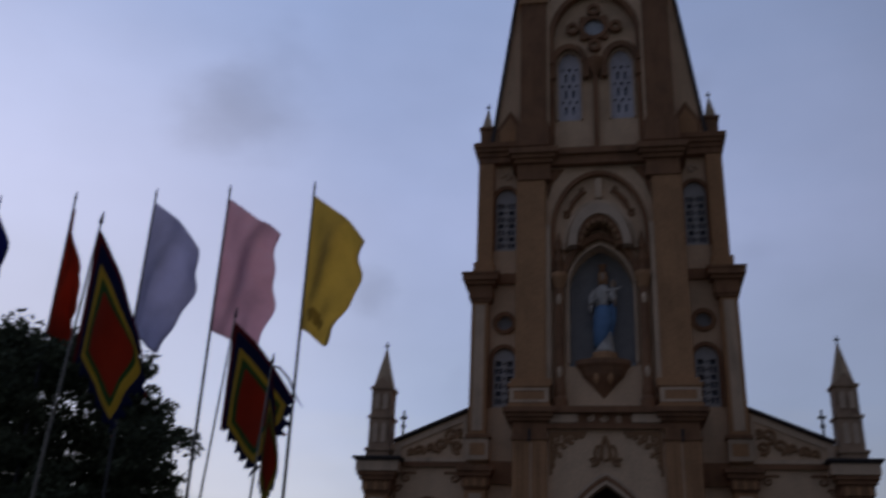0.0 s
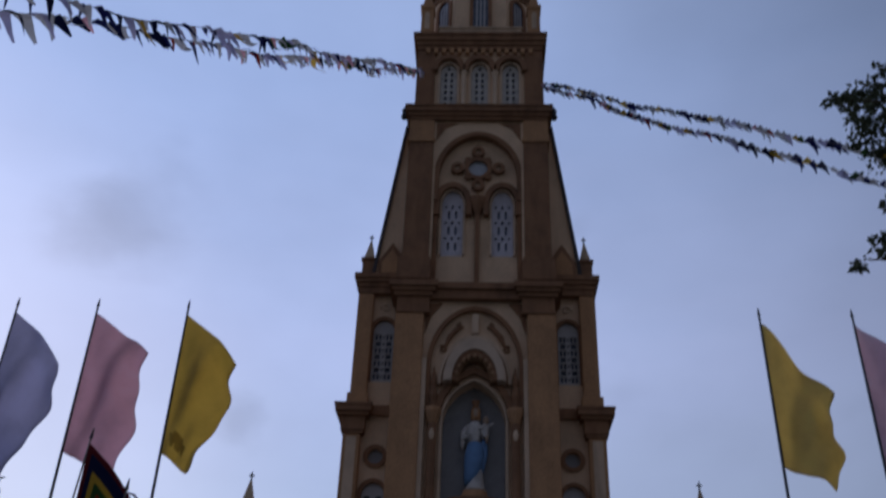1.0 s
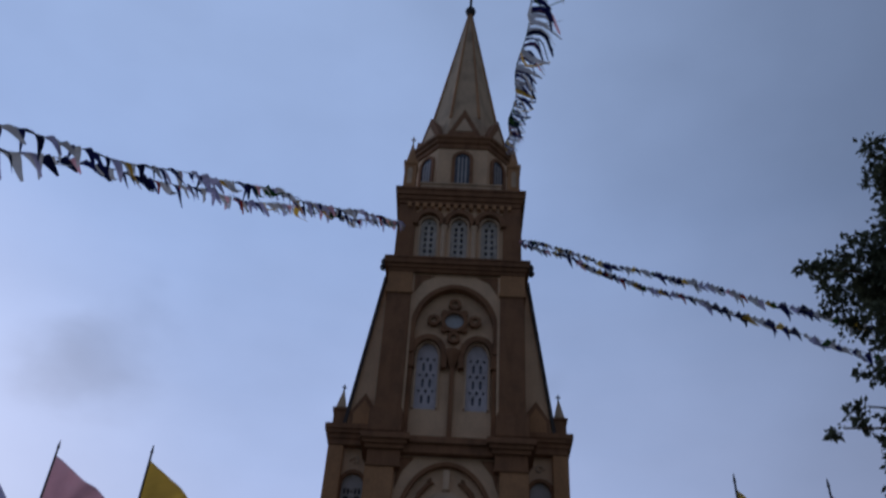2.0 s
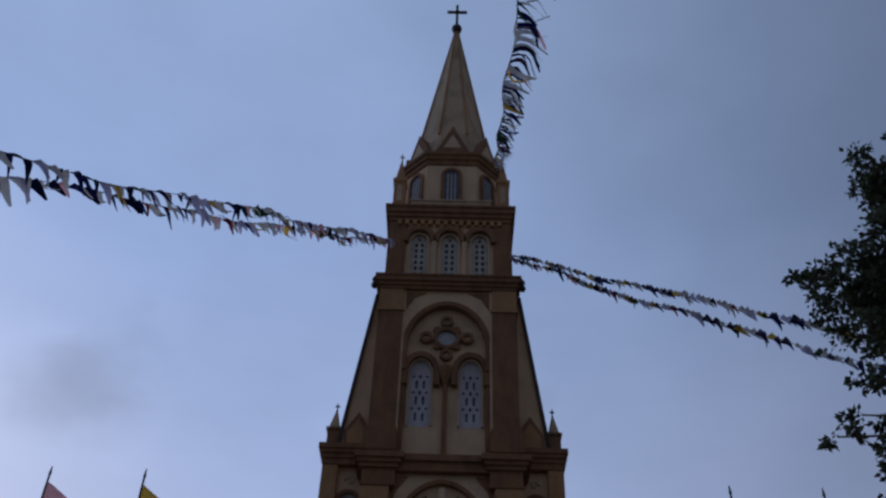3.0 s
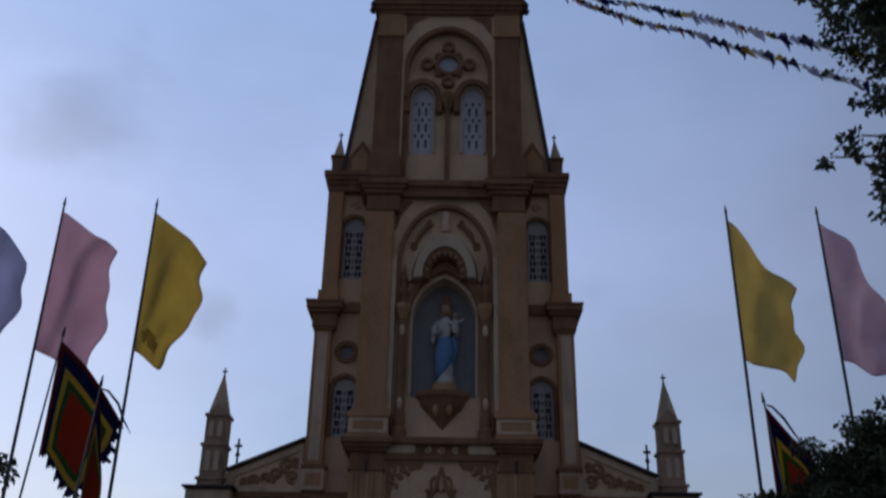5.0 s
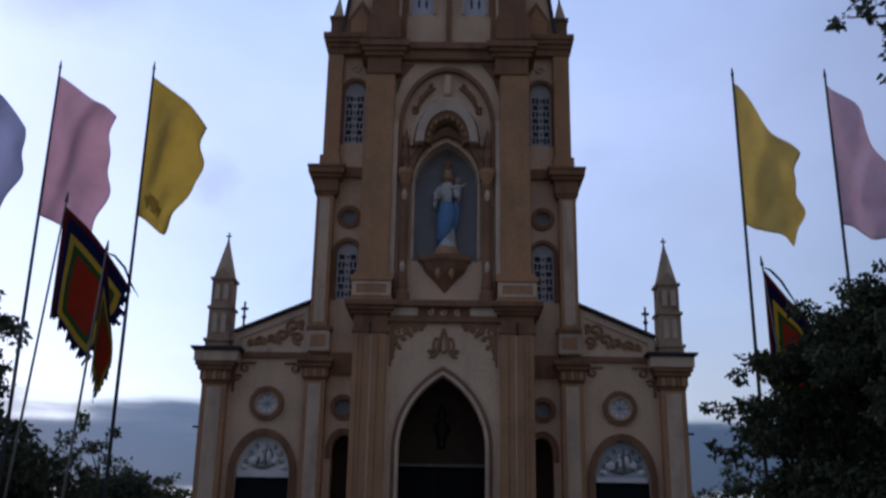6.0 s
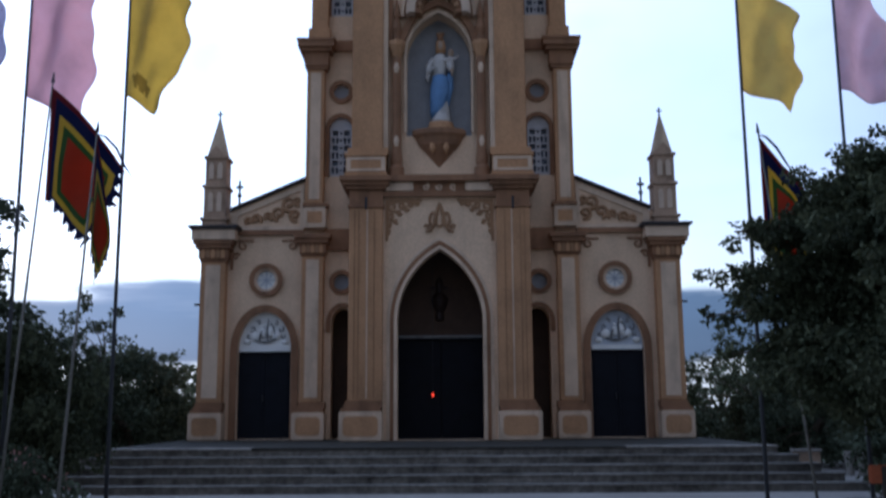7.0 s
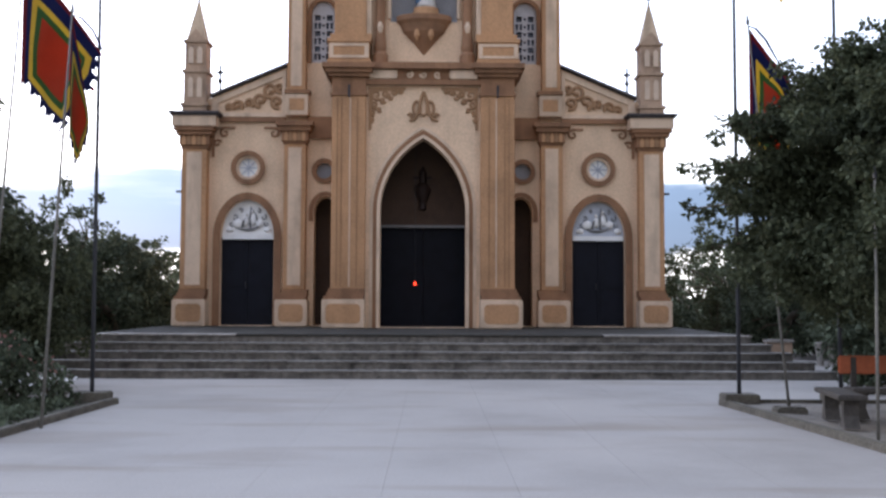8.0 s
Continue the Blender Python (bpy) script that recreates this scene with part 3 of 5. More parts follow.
        window(church, X(3.02), 0.34, 13.9, 15.7, 16.1, 0.0, "keys", "arched window with white fretwork", fw=0.12)
        # flank of the wing, towards the sides
        part("wing_flank", boxes((X(3.6), X(3.95), 0.3, 3.6, 7.0, 17.3)), CREAM, church)
        part("wing_back", boxes((X(0.0), X(3.95), 3.6, 3.9, 7.0, 17.3)), CREAM, church)
        part("wing_roof", boxes((X(2.0), X(4.0), -0.05, 3.9, 17.3, 17.42)), CAP, church)

        # outer column, pinnacle and gable
        pedestal(*sorted((X(6.3), X(7.27))), -0.5, 0.3, FLOOR, 1.68)
        column(*sorted((X(6.36), X(7.1))), -0.3, 0.45, 1.98, 6.1)
        b = bmesh.new()
        cornice(b, *sorted((X(6.34), X(7.1))), -0.3, 0.5, 6.1, ((0.1, 0.02), (0.3, 0.06), (0.12, 0.14), (0.12, 0.2)))
        cap = part("capital", b, BROWN, church, "moulded brown capital")
        capital_leaves(*sorted((X(6.36), X(7.1))), -0.36, 6.2, 6.5, cap)
        b = bmesh.new()
        cornice(b, *sorted((X(6.3), X(7.1))), -0.3, 0.6, 6.74, ((0.3, 0.24),))
        part("entablature", b, PALE, church, "pale block under the corner pinnacle")
        b = bmesh.new()
        cornice(b, *sorted((X(6.3), X(7.1))), -0.3, 0.6, 7.04, ((0.06, 0.28), (0.06, 0.34)))
        part("coping", b, CAP, church)
        pinnacle(X(6.75), 0.05, 7.16, 0.36, ((7.16, 7.45), (7.45, 8.45), (8.45, 9.35)), 9.35, 10.62, True)
        b = boxes((X(7.08), X(7.34), 0.05, 0.11, 4.84, 4.9))
        part("water_spout", b, IRON, church, "small dark water spout")
        # inner column
        pedestal(*sorted((X(3.35), X(4.3))), -0.5, 0.3, FLOOR, 1.68)
        column(*sorted((X(3.46), X(4.1))), -0.3, 0.45, 1.98, 6.25)
        b = bmesh.new()
        cornice(b, *sorted((X(3.46), X(4.1))), -0.3, 0.5, 6.25, ((0.08, 0.02), (0.3, 0.07), (0.14, 0.15), (0.13, 0.22)))
        cap = part("capital", b, BROWN, church)
        capital_leaves(*sorted((X(3.46), X(4.1))), -0.37, 6.33, 6.63, cap)
        # string course of the aisle, with fretted ends
        part("string_course", boxes((X(4.1), X(6.3), -0.1, 0.1, 6.94, 7.08)), BROWN, church)
        part("string_course", boxes((X(2.5), X(3.46), -0.14, 0.1, 6.45, 7.1)), BROWN, church)
        for q, f in ((4.45, 1), (5.9, -1)):
            b = bmesh.new()
            scroll(b, X(q), 6.62, 0.16, -0.02, s * f, 1.2, 1.2, 0.03)
            box(b, X(q - 0.32 * f), X(q + 0.3 * f), -0.04, 0.01, 6.74, 6.8)
            part("bracket_ornament", b, BROWN, church, "brown plaster scroll bracket")
        b = bmesh.new()
        scroll(b, X(6.12), 6.3, 0.12, -0.02, -s, 0.4, 1.1, 0.03)
        box(b, X(6.2), X(6.28), -0.04, 0.01, 5.9, 6.74)
        part("bracket_ornament", b, BROWN, church, "brown plaster scroll bracket")
        # sloped coping of the gable
        b = slab([(X(6.34), 7.68), (X(3.98), 8.68), (X(3.98), 8.76), (X(6.34), 7.76)], -0.14, 0.5)
        part("gable_coping", b, CAP, church, "dark coping")
        b = slab([(X(6.3), 7.1), (X(6.3), 7.6), (X(4.1), 8.52), (X(4.1), 7.1)], -0.05, 0.02, [[(X(6.1), 7.22), (X(4.22), 7.22), (X(4.22), 8.3), (X(6.1), 7.52)]])
        part("gable_frame", b, PALE, church)
        for q, z, r0 in ((5.55, 7.44, 0.14), (5.8, 7.38, 0.1), (4.86, 7.6, 0.19), (4.56, 7.9, 0.2), (4.38, 7.56, 0.17), (4.3, 7.98, 0.12), (5.2, 7.52, 0.12)):
            b = bmesh.new()
            scroll(b, X(q), z, r0 * 1.15, -0.015, s if q < 5 else -s, q, 1.3, 0.05)
            tube(b, [(X(q + 0.1), -0.015, z - r0), (X(q + 0.02), -0.03, z - 0.3 * r0), (X(q - 0.22), -0.015, z + 0.5 * r0)], [0.02, 0.05, 0.015], 5)
            part("gable_relief", b, RELIEF, church, "brown plaster leaf scroll")
        # small iron cross on the slope
        b = boxes((X(6.1) - 0.03, X(6.1) + 0.03, 0.1, 0.14, 7.7, 8.68), (X(6.1) - 0.11, X(6.1) + 0.11, 0.1, 0.14, 8.42, 8.5))
        lathe(b, X(6.1), 0.12, [(0.0, 8.1), (0.07, 8.17), (0.07, 8.23), (0.0, 8.3)], 8)
        part("iron_cross", b, IRON, church, "small dark iron cross")

        # wing column, second storey
        b = boxes(*[(X(3.4), X(4.08), -0.34, 0.45, 7.1, 7.75)], bevel=0.03)
        ped = part("pedestal", b, PALE, church)
        part("inset", slab(rect(X(3.52), X(3.96), 7.25, 7.6), -0.355, -0.33), OCHRE, ped)
        b = bmesh.new()
        box(b, X(3.36), X(4.1), -0.37, 0.45, 7.75, 7.86)
        part("base_moulding", b, BROWN, church)
        column(*sorted((X(3.5), X(4.04))), -0.28, 0.45, 7.86, 12.05)
        b = bmesh.new()
        cornice(b, *sorted((X(3.46), X(4.04))), -0.28, 3.7, 12.05, ((0.1, 0.04), (0.45, 0.08), (0.12, 0.18), (0.18, 0.27), (0.08, 0.3)))
        part("capital", b, BROWN, church)
        part("string_course", boxes((X(2.4), X(3.5), -0.12, 0.1, 12.72, 13.06)), BROWN, church)
        # third storey of the wing
        column(*sorted((X(3.42), X(3.94))), -0.24, 0.45, 13.07, 17.0, panel=False)
        part("plinth", boxes((X(3.36), X(4.02), -0.3, 3.6, 13.07, 13.4)), OCHRE, church)
        b = bmesh.new()
        cornice(b, *sorted((X(2.5), X(3.88))), -0.22, 3.75, 17.0, ((0.22, 0.05), (0.16, 0.1), (0.14, 0.17), (0.18, 0.22)))
        part("cornice", b, BROWN, church, "moulded brown cornice")
        b = bmesh.new()
        scroll(b, X(3.0), 16.55, 0.16, -0.02, s, 0, 1.2, 0.04)
        part("relief", b, PALE, church)
        pinnacle(X(3.72), 0.25, 17.7, 0.24, ((17.7, 17.88), (17.88, 18.55)), 18.55, 19.36, False)
        # little gable between pinnacle and tower
        b = slab([(X(2.55), 17.7), (X(3.36), 17.7), (X(3.36), 18.25), (X(2.9), 19.0), (X(2.55), 18.45)], -0.25, 0.3)
        part("gablet", b, BROWN, church, "small stepped gable")
        part("panel", slab([(X(2.68), 17.8), (X(3.24), 17.8), (X(3.24), 18.2), (X(2.9), 18.72), (X(2.68), 18.35)], -0.27, -0.24), OCHRE, church)


def pinnacle(cx, cy, z0, hw, storeys, zs, zt, openings):
    """Square pinnacle in storeys with a steep four-sided cap and a small cross."""
    w = hw
    pin = None
    for i, (a, c) in enumerate(storeys):
        k = w if i == 0 else w * (0.92 - 0.06 * (i - 1))
        b = boxes((cx - k, cx + k, cy - k, cy + k, a, c - 0.085))
        if not pin:
            pin = part("pinnacle", b, PINNACLE if openings else BROWN, church, "square pinnacle with a steep pointed cap")
        else:
            part("storey", b, PINNACLE if openings else BROWN, pin)
        part("ledge", boxes((cx - k - 0.05, cx + k + 0.05, cy - k - 0.05, cy + k + 0.05, c - 0.085, c)), PINNACLE if openings else BROWN, pin)
    b = bmesh.new()
    k = w * 0.86
    lathe(b, cx, cy, [(k * 1.30, zs), (k * 1.25, zs + 0.05), (0.03, zt)], 4, math.pi / 4)
    part("cap", b, SPIRE, pin, "plastered pointed cap")
    if openings:
        for a, c in storeys[1:]:
            for q in (-0.13, 0.13):
                part("blind_arch", slab(clean(arch(cx + q, 0.075, a + 0.18, c - 0.35, c - 0.22, 5)), cy - w * 0.95 - 0.012, cy - w * 0.7), WARM, pin)
        b = slab([(cx - k, zs - 0.05), (cx, zs + 0.32), (cx + k, zs - 0.05)], cy - w * 0.95 - 0.02, cy - w * 0.5)
        part("gablet", b, PINNACLE, pin)
    b = boxes((cx - 0.02, cx + 0.02, cy - 0.02, cy + 0.02, zt - 0.05, zt + 0.25), (cx - 0.08, cx + 0.08, cy - 0.02, cy + 0.02, zt + 0.11, zt + 0.155))
    lathe(b, cx, cy, [(0.0, zt - 0.06), (0.045, zt - 0.02), (0.0, zt + 0.03)], 8)
    part("finial", b, IRON, pin, "small dark cross")


def make_porch():
    yF = -1.5
    for s in (-1, 1):
        X = lambda v: s * v
        pedestal(*sorted((X(1.6), X(2.8))), -1.7, 0.0, FLOOR, 1.7)
        b = boxes((X(1.62), X(2.58), yF, 0.0, 1.98, 7.45), bevel=0.02)
        pier = part("porch_pier", b, OCHRE, church, "broad ochre porch pier")
        for q, w, m in ((2.06, 0.035, PALE), (1.86, 0.03, RELIEF), (2.30, 0.03, RELIEF), (2.42, 0.03, RELIEF)):
            part("flute", slab(rect(X(q - w / 2), X(q + w / 2), 2.05, 7.38), yF - 0.015, yF + 0.01), m, pier)
        b = bmesh.new()
        cornice(b, *sorted((X(1.62), X(2.58))), yF, 0.05, 7.45, ((0.08, 0.04), (0.45, 0.0), (0.1, 0.1), (0.12, 0.18), (0.14, 0.26)))
        part("pier_cornice", b, BROWN, church, "moulded brown pier cornice")
        part("slot", boxes((X(2.1) - 0.03, X(2.1) + 0.03, yF - 0.05, yF + 0.02, 7.4, 7.75)), IRON, church, "dark iron bracket")
    wall = [(-1.62, FLOOR)] + [(1.62, FLOOR), (1.62, 7.9), (-1.62, 7.9)]
    hole = [(x, max(z, FLOOR + 0.012)) for x, z in clean(arch(0, 1.21, FLOOR, 4.2, 6.26, 14, 1.0))]
    part("porch_wall", slab(wall, -1.32, -0.9, [hole]), CREAM, church, "cream wall round the pointed portal")
    for w, d, y0, m in ((0.09, 1.215, -1.40, PALE), (0.1, 1.31, -1.37, BROWN), (0.09, 1.42, -1.345, PALE)):
        part("portal_moulding", slab(band(arch(0, d, FLOOR, 4.2, 6.26 + (d - 1.21) * 1.25, 14, 1.0), w), y0, -1.2), m, church)
    b = boxes((-1.62, 1.62, -1.46, -1.1, 7.78, 7.92), (-1.62, 1.62, -1.4, -1.1, 7.92, 8.22), (-1.62, 1.62, -1.56, -1.1, 8.22, 8.4))
    part("frieze", b, BROWN, church, "brown frieze over the portal")
    for k in range(7):
        b = bmesh.new()
        scroll(b, -1.2 + 0.4 * k, 8.07, 0.1, -1.41, 1 if k % 2 else -1, k, 1.2, 0.03)
        part("frieze_relief", b, PALE, church)
    for s in (-1, 1):
        part("pale_block", boxes((s * 0.75, s * 1.55, -1.47, -1.2, 7.94, 8.2), bevel=0.02), PALE, church)
        b = bmesh.new()
        for q, z, r0 in ((1.34, 7.5, 0.15), (1.38, 7.22, 0.11), (1.43, 6.99, 0.08), (1.45, 6.78, 0.06), (1.07, 7.54, 0.11), (0.84, 7.58, 0.08), (0.66, 7.6, 0.06), (1.16, 7.34, 0.08), (1.26, 7.08, 0.06), (0.95, 7.42, 0.05)):
            scroll(b, s * q, z, r0, -1.33, s, q * 3, 1.3, 0.036)
        plate(b, [(s * 1.55, 7.72), (s * 0.5, 7.72), (s * 0.52, 7.64), (s * 1.44, 7.6), (s * 1.48, 6.5), (s * 1.55, 6.5)], -1.35, -1.3)
        part("spandrel_relief", b, RELIEF, church, "brown plaster scrolls in the corner")
    b = bmesh.new()
    for s in (-1, 1):
        tube(b, [(s * 0.01, -1.34, 7.6), (s * 0.09, -1.34, 7.3), (s * 0.15, -1.34, 7.0), (s * 0.26, -1.34, 6.8), (s * 0.40, -1.34, 6.76)], [0.04, 0.055, 0.055, 0.05, 0.03], 6)
        loop = [(s * (0.19 + 0.10 * math.cos(a)), -1.34, 7.12 + 0.2 * math.sin(a)) for a in [2 * math.pi * k / 14 for k in range(15)]]
        tube(b, loop, 0.04, 6)
        scroll(b, s * 0.36, 6.9, 0.08, -1.34, s, 0.2, 1.0, 0.03)
    tube(b, [(-0.12, -1.34, 7.02), (0, -1.345, 6.9), (0.12, -1.34, 7.02)], 0.04, 6)
    part("monogram_relief", b, RELIEF, church, "entwined brown plaster emblem")
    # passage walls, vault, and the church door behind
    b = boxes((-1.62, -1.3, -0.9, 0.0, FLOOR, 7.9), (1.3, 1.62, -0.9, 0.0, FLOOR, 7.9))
    part("porch_reveal", b, SHADEWALL, church)
    part("porch_ceiling", boxes((-1.3, 1.3, -0.9, 0.35, 6.9, 7.0), (-3.6, 3.6, 0.5, 3.6, 6.9, 7.0)), SHADEWALL, church)
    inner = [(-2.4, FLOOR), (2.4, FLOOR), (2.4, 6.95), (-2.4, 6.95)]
    part("inner_wall", slab(inner, 0.35, 0.5, [rect(-1.3, 1.3, FLOOR + 0.01, 3.84)]), SHADEWALL, church, "plaster wall above the inner door, toned dark for shade")
    part("transom", boxes((-1.4, 1.4, 0.24, 0.36, 3.84, 3.92)), GREYLINE, church, "grey door transom")
    for q in (-1, 1):
        d = part("inner_door", boxes((q * 0.008, q * 1.3, 0.42, 0.47, FLOOR, 3.84)), DOOR, church, "dark double door in the porch")
        for z0, z1 in ((1.1, 2.1), (2.3, 3.65)):
            part("door_panel", slab(rect(q * 0.25, q * 1.08, z0, z1), 0.4, 0.43), DOOR, d)
    b = bmesh.new()
    lathe(b, -0.03, 0.3, [(0.0, 4.35), (0.14, 4.4), (0.1, 4.6), (0.2, 4.8), (0.26, 5.0), (0.2, 5.12), (0.1, 5.2), (0.12, 5.5), (0.05, 5.62), (0.0, 5.7)], 10)
    box(b, -0.3, 0.24, 0.27, 0.34, 5.3, 5.38)
    part("wall_ornament", b, CARVED, church, "dark carved ornament")
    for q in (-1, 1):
        part("side_passage_wall", boxes((q * 2.35, q * 3.6, 0.95, 1.05, FLOOR, 6.95)), SHADEWALL, church, "plaster wall behind the side opening, toned dark for shade")
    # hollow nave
    part("nave_interior", boxes((-6.6, -6.4, 0.5, 22, FLOOR, 7), (6.4, 6.6, 0.5, 22, FLOOR, 7), (-6.6, 6.6, 22, 22.2, FLOOR, 7), (-6.6, 6.6, 0.46, 22, 6.9, 7.05), (-6.6, 6.6, 0.5, 22, 0.8, 0.9)), SHADEWALL, church)
    part("nave_wall", boxes((-6.95, -6.62, 0.45, 30, 0, 7.1), (6.62, 6.95, 0.45, 30, 0, 7.1), (-6.95, 6.95, 30, 30.3, 0, 7.1)), CREAM, church, "cream nave walls")
    b = bmesh.new()
    for s in (-1, 1):
        v = [bm_v for bm_v in (b.verts.new((s * 7.1, 0.5, 7.1)), b.verts.new((s * 7.1, 30.4, 7.1)), b.verts.new((0, 30.4, 10.2)), b.verts.new((0, 0.5, 10.2)),
                               b.verts.new((s * 7.1, 0.5, 7.25)), b.verts.new((s * 7.1, 30.4, 7.25)), b.verts.new((0, 30.4, 10.35)), b.verts.new((0, 0.5, 10.35)))]
        for q in ((0, 1, 2, 3), (4, 5, 6, 7), (0, 1, 5, 4), (1, 2, 6, 5), (3, 0, 4, 7)):
            b.faces.new([v[i] for i in q])
    part("nave_roof", b, TILE, church, "weathered red tile nave roof")


def make_tower_middle():
    yF = -1.3
    for s in (-1, 1):
        X = lambda v: s * v
        b = boxes((X(1.5), X(2.74), -1.45, 0, 8.41, 8.5), (X(1.54), X(2.7), -1.42, 0, 8.5, 9.0), (X(1.5), X(2.74), -1.46, 0, 9.0, 9.1), (X(1.48), X(2.66), -1.38, 0, 9.1, 9.25))
        part("pier_pedestal", b, OCHRE, church, "ochre pier pedestal with pale edges")
        part("pale_edge", slab(rect(X(1.56), X(2.68), 8.54, 8.96), -1.44, -1.4, [rect(X(1.68), X(2.56), 8.62, 8.88)]), PALE, church)
        b = boxes((X(1.64), X(2.55), yF, 3.6, 9.25, 15.75), bevel=0.02)
        part("tower_pier", b, OCHRE, church, "broad ochre tower pier")
        b = bmesh.new()
        cornice(b, *sorted((X(1.5), X(2.5))), yF, 3.6, 15.75, ((0.08, 0.05), (0.5, 0.02), (0.14, 0.12), (0.14, 0.2), (0.2, 0.28)))
        part("pier_cornice", b, BROWN, church)
        # slim round shafts beside the niche
        b = bmesh.new()
        lathe(b, X(1.25), -1.12, [(0.22, 8.42), (0.22, 8.7), (0.16, 8.78), (0.18, 8.9), (0.14, 9.3), (0.14, 12.0), (0.13, 12.1)], 12)
        part("niche_shaft", b, BROWN, church, smooth=False)
        for zb in (9.5, 11.75):
            b = bmesh.new()
            lathe(b, X(1.25), -1.2, [(0.0, zb - 0.3), (0.08, zb - 0.15), (0.10, zb), (0.06, zb + 0.15), (0.0, zb + 0.3)], 8)
            part("shaft_boss", b, PALE, church, "pale carved boss on the shaft")
        b = bmesh.new()
        lathe(b, X(1.25), -1.12, [(0.14, 12.1), (0.19, 12.25), (0.26, 12.45), (0.26, 12.58)], 8)
        part("shaft_capital", b, OCHRE, church, "ochre leaf capital")
        b = bmesh.new()
        lathe(b, X(1.25), -1.12, [(0.12, 12.58), (0.10, 12.8), (0.15, 13.0), (0.09, 13.3), (0.12, 13.4), (0.0, 14.0)], 8)
        part("shaft_finial", b, BROWN, church)
        part("pale_reveal", boxes((X(1.5), X(1.66), -1.24, -0.9, 9.25, 14.2)), PALE, church)
    # recessed field with the niche cut through it
    niche = clean(arch(0, 0.96, 9.8, 12.2, 13.55, 12, 0.9))
    part("tower_wall", slab(rect(-1.5, 1.5, 8.4, 16.9), -0.95, -0.4, [niche]), CREAM, church, "cream field between the tower piers")
    part("niche_back", slab(rect(-1.2, 1.2, 9.5, 13.9), -0.42, -0.3), NICHE, church, "blue-grey plaster niche")
    part("niche_floor", boxes((-0.96, 0.96, -0.96, -0.4, 9.72, 9.8)), NICHE, church)
    nm = part("niche_frame", slab(band(arch(0, 0.96, 9.8, 12.2, 13.55, 12, 0.9), 0.07), -1.04, -0.9), PALE, church)
    part("hood_moulding", slab(band(arch(0, 1.03, 12.3, 12.35, 13.75, 12, 0.8), 0.2), -1.12, -0.9), BROWN, church)
    # projecting hood over the niche, ribs stepping back
    def hood(r0, r1, y, m, lab=""):
        pa = [(r0 * math.cos(math.pi * k / 18), 13.4 + 1.48 * r0 * math.sin(math.pi * k / 18)) for k in range(19)]
        pb = [(r1 * math.cos(math.pi * k / 18), 13.4 + 1.48 * r1 * math.sin(math.pi * k / 18)) for k in range(19)]
        part("hood_rib", slab(pa + pb[::-1], y, -0.9), m, church, lab)

    hood(1.04, 1.13, -1.12, PALE, "pale outer rib")
    hood(0.97, 1.04, -1.06, BROWN)
    hood(0.90, 0.97, -1.36, WARM)
    hood(0.70, 0.90, -1.46, WARM, "pale hood over the niche")
    hood(0.54, 0.70, -1.40, BROWN, "brown scalloped inner rib")
    hood(0.48, 0.54, -1.30, RELIEF)
    for k in range(9):
        a = math.pi * (0.1 + 0.8 * k / 8)
        zb = 13.34 + 0.82 * math.sin(a)
        b = bmesh.new()
        lathe(b, 0.58 * math.cos(a), -1.4, [(0.0, zb - 0.08), (0.06, zb - 0.02), (0.07, zb + 0.04), (0.04, zb + 0.11), (0.0, zb + 0.14)], 8)
        part("crest_boss", b, RELIEF, church)
    # great blind arch
    part("blind_arch", slab(band(arch(0, 1.37, 12.62, 14.0, 15.95, 16, 0.25), 0.13), -1.14, -0.9), BROWN, church, "brown blind arch")
    part("spandrel_field", slab([(-1.64, 14.0)] + clean(arch(0, 1.5, 14.0, 14.02, 16.08, 16, 0.25)) + [(1.64, 14.0), (1.64, 16.27), (-1.64, 16.27)], -1.06, -0.9), CREAM, church)
    for s in (-1, 1):
        part("spandrel_panel", slab([(s * 1.6, 16.2), (s * 1.05, 16.2), (s * 1.42, 15.7), (s * 1.6, 15.1)], -1.09, -1.05), BROWN, church, "brown corner panel")
    for s in (-1, 1):
        b = bmesh.new()
        tube(b, [(s * 0.38, -0.99, 15.42), (s * 0.58, -1.0, 15.32), (s * 0.8, -0.99, 15.05), (s * 0.92, -0.99, 14.75)], [0.04, 0.09, 0.10, 0.05], 6)
        scroll(b, s * 1.02, 14.62, 0.13, -0.97, s, 1, 1.2, 0.04)
        scroll(b, s * 0.55, 15.5, 0.08, -0.97, s, 2, 1.0, 0.03)
        part("arch_relief", b, BROWN, church)
    part("arch_keystone", boxes((-0.11, 0.11, -1.16, -0.9, 15.1, 15.8), bevel=0.03), PALE, church)
    b = boxes((-1.5, 1.5, -1.3, -0.4, 16.28, 16.6), (-1.5, 1.5, -1.4, -0.4, 16.6, 16.82))
    part("cornice", b, BROWN, church)
    # bracket under the statue
    b = bmesh.new()
    prof = [(0.80, 9.86), (0.80, 9.72), (0.70, 9.62), (0.60, 9.4), (0.36, 9.15), (0.18, 8.95), (0.06, 8.8), (0.0, 8.74)]
    rings = []
    for r, z in prof:
        rings.append([b.verts.new((max(r, 0.01) * math.cos(math.pi + math.pi * k / 12), -0.94 + 0.55 * max(r, 0.01) * math.sin(math.pi + math.pi * k / 12), z)) for k in range(13)])
    for p, q in zip(rings, rings[1:]):
        for k in range(12):
            b.faces.new((p[k], p[k + 1], q[k + 1], q[k]))
    b.faces.new(rings[0])
    cb = part("statue_bracket", b, BROWN, church, "carved brown bracket")
    for q in (-0.2, 0.2):
        b = bmesh.new()
        lathe(b, q, -1.2, [(0.0, 9.1), (0.09, 9.25), (0.08, 9.4), (0.0, 9.52)], 7)
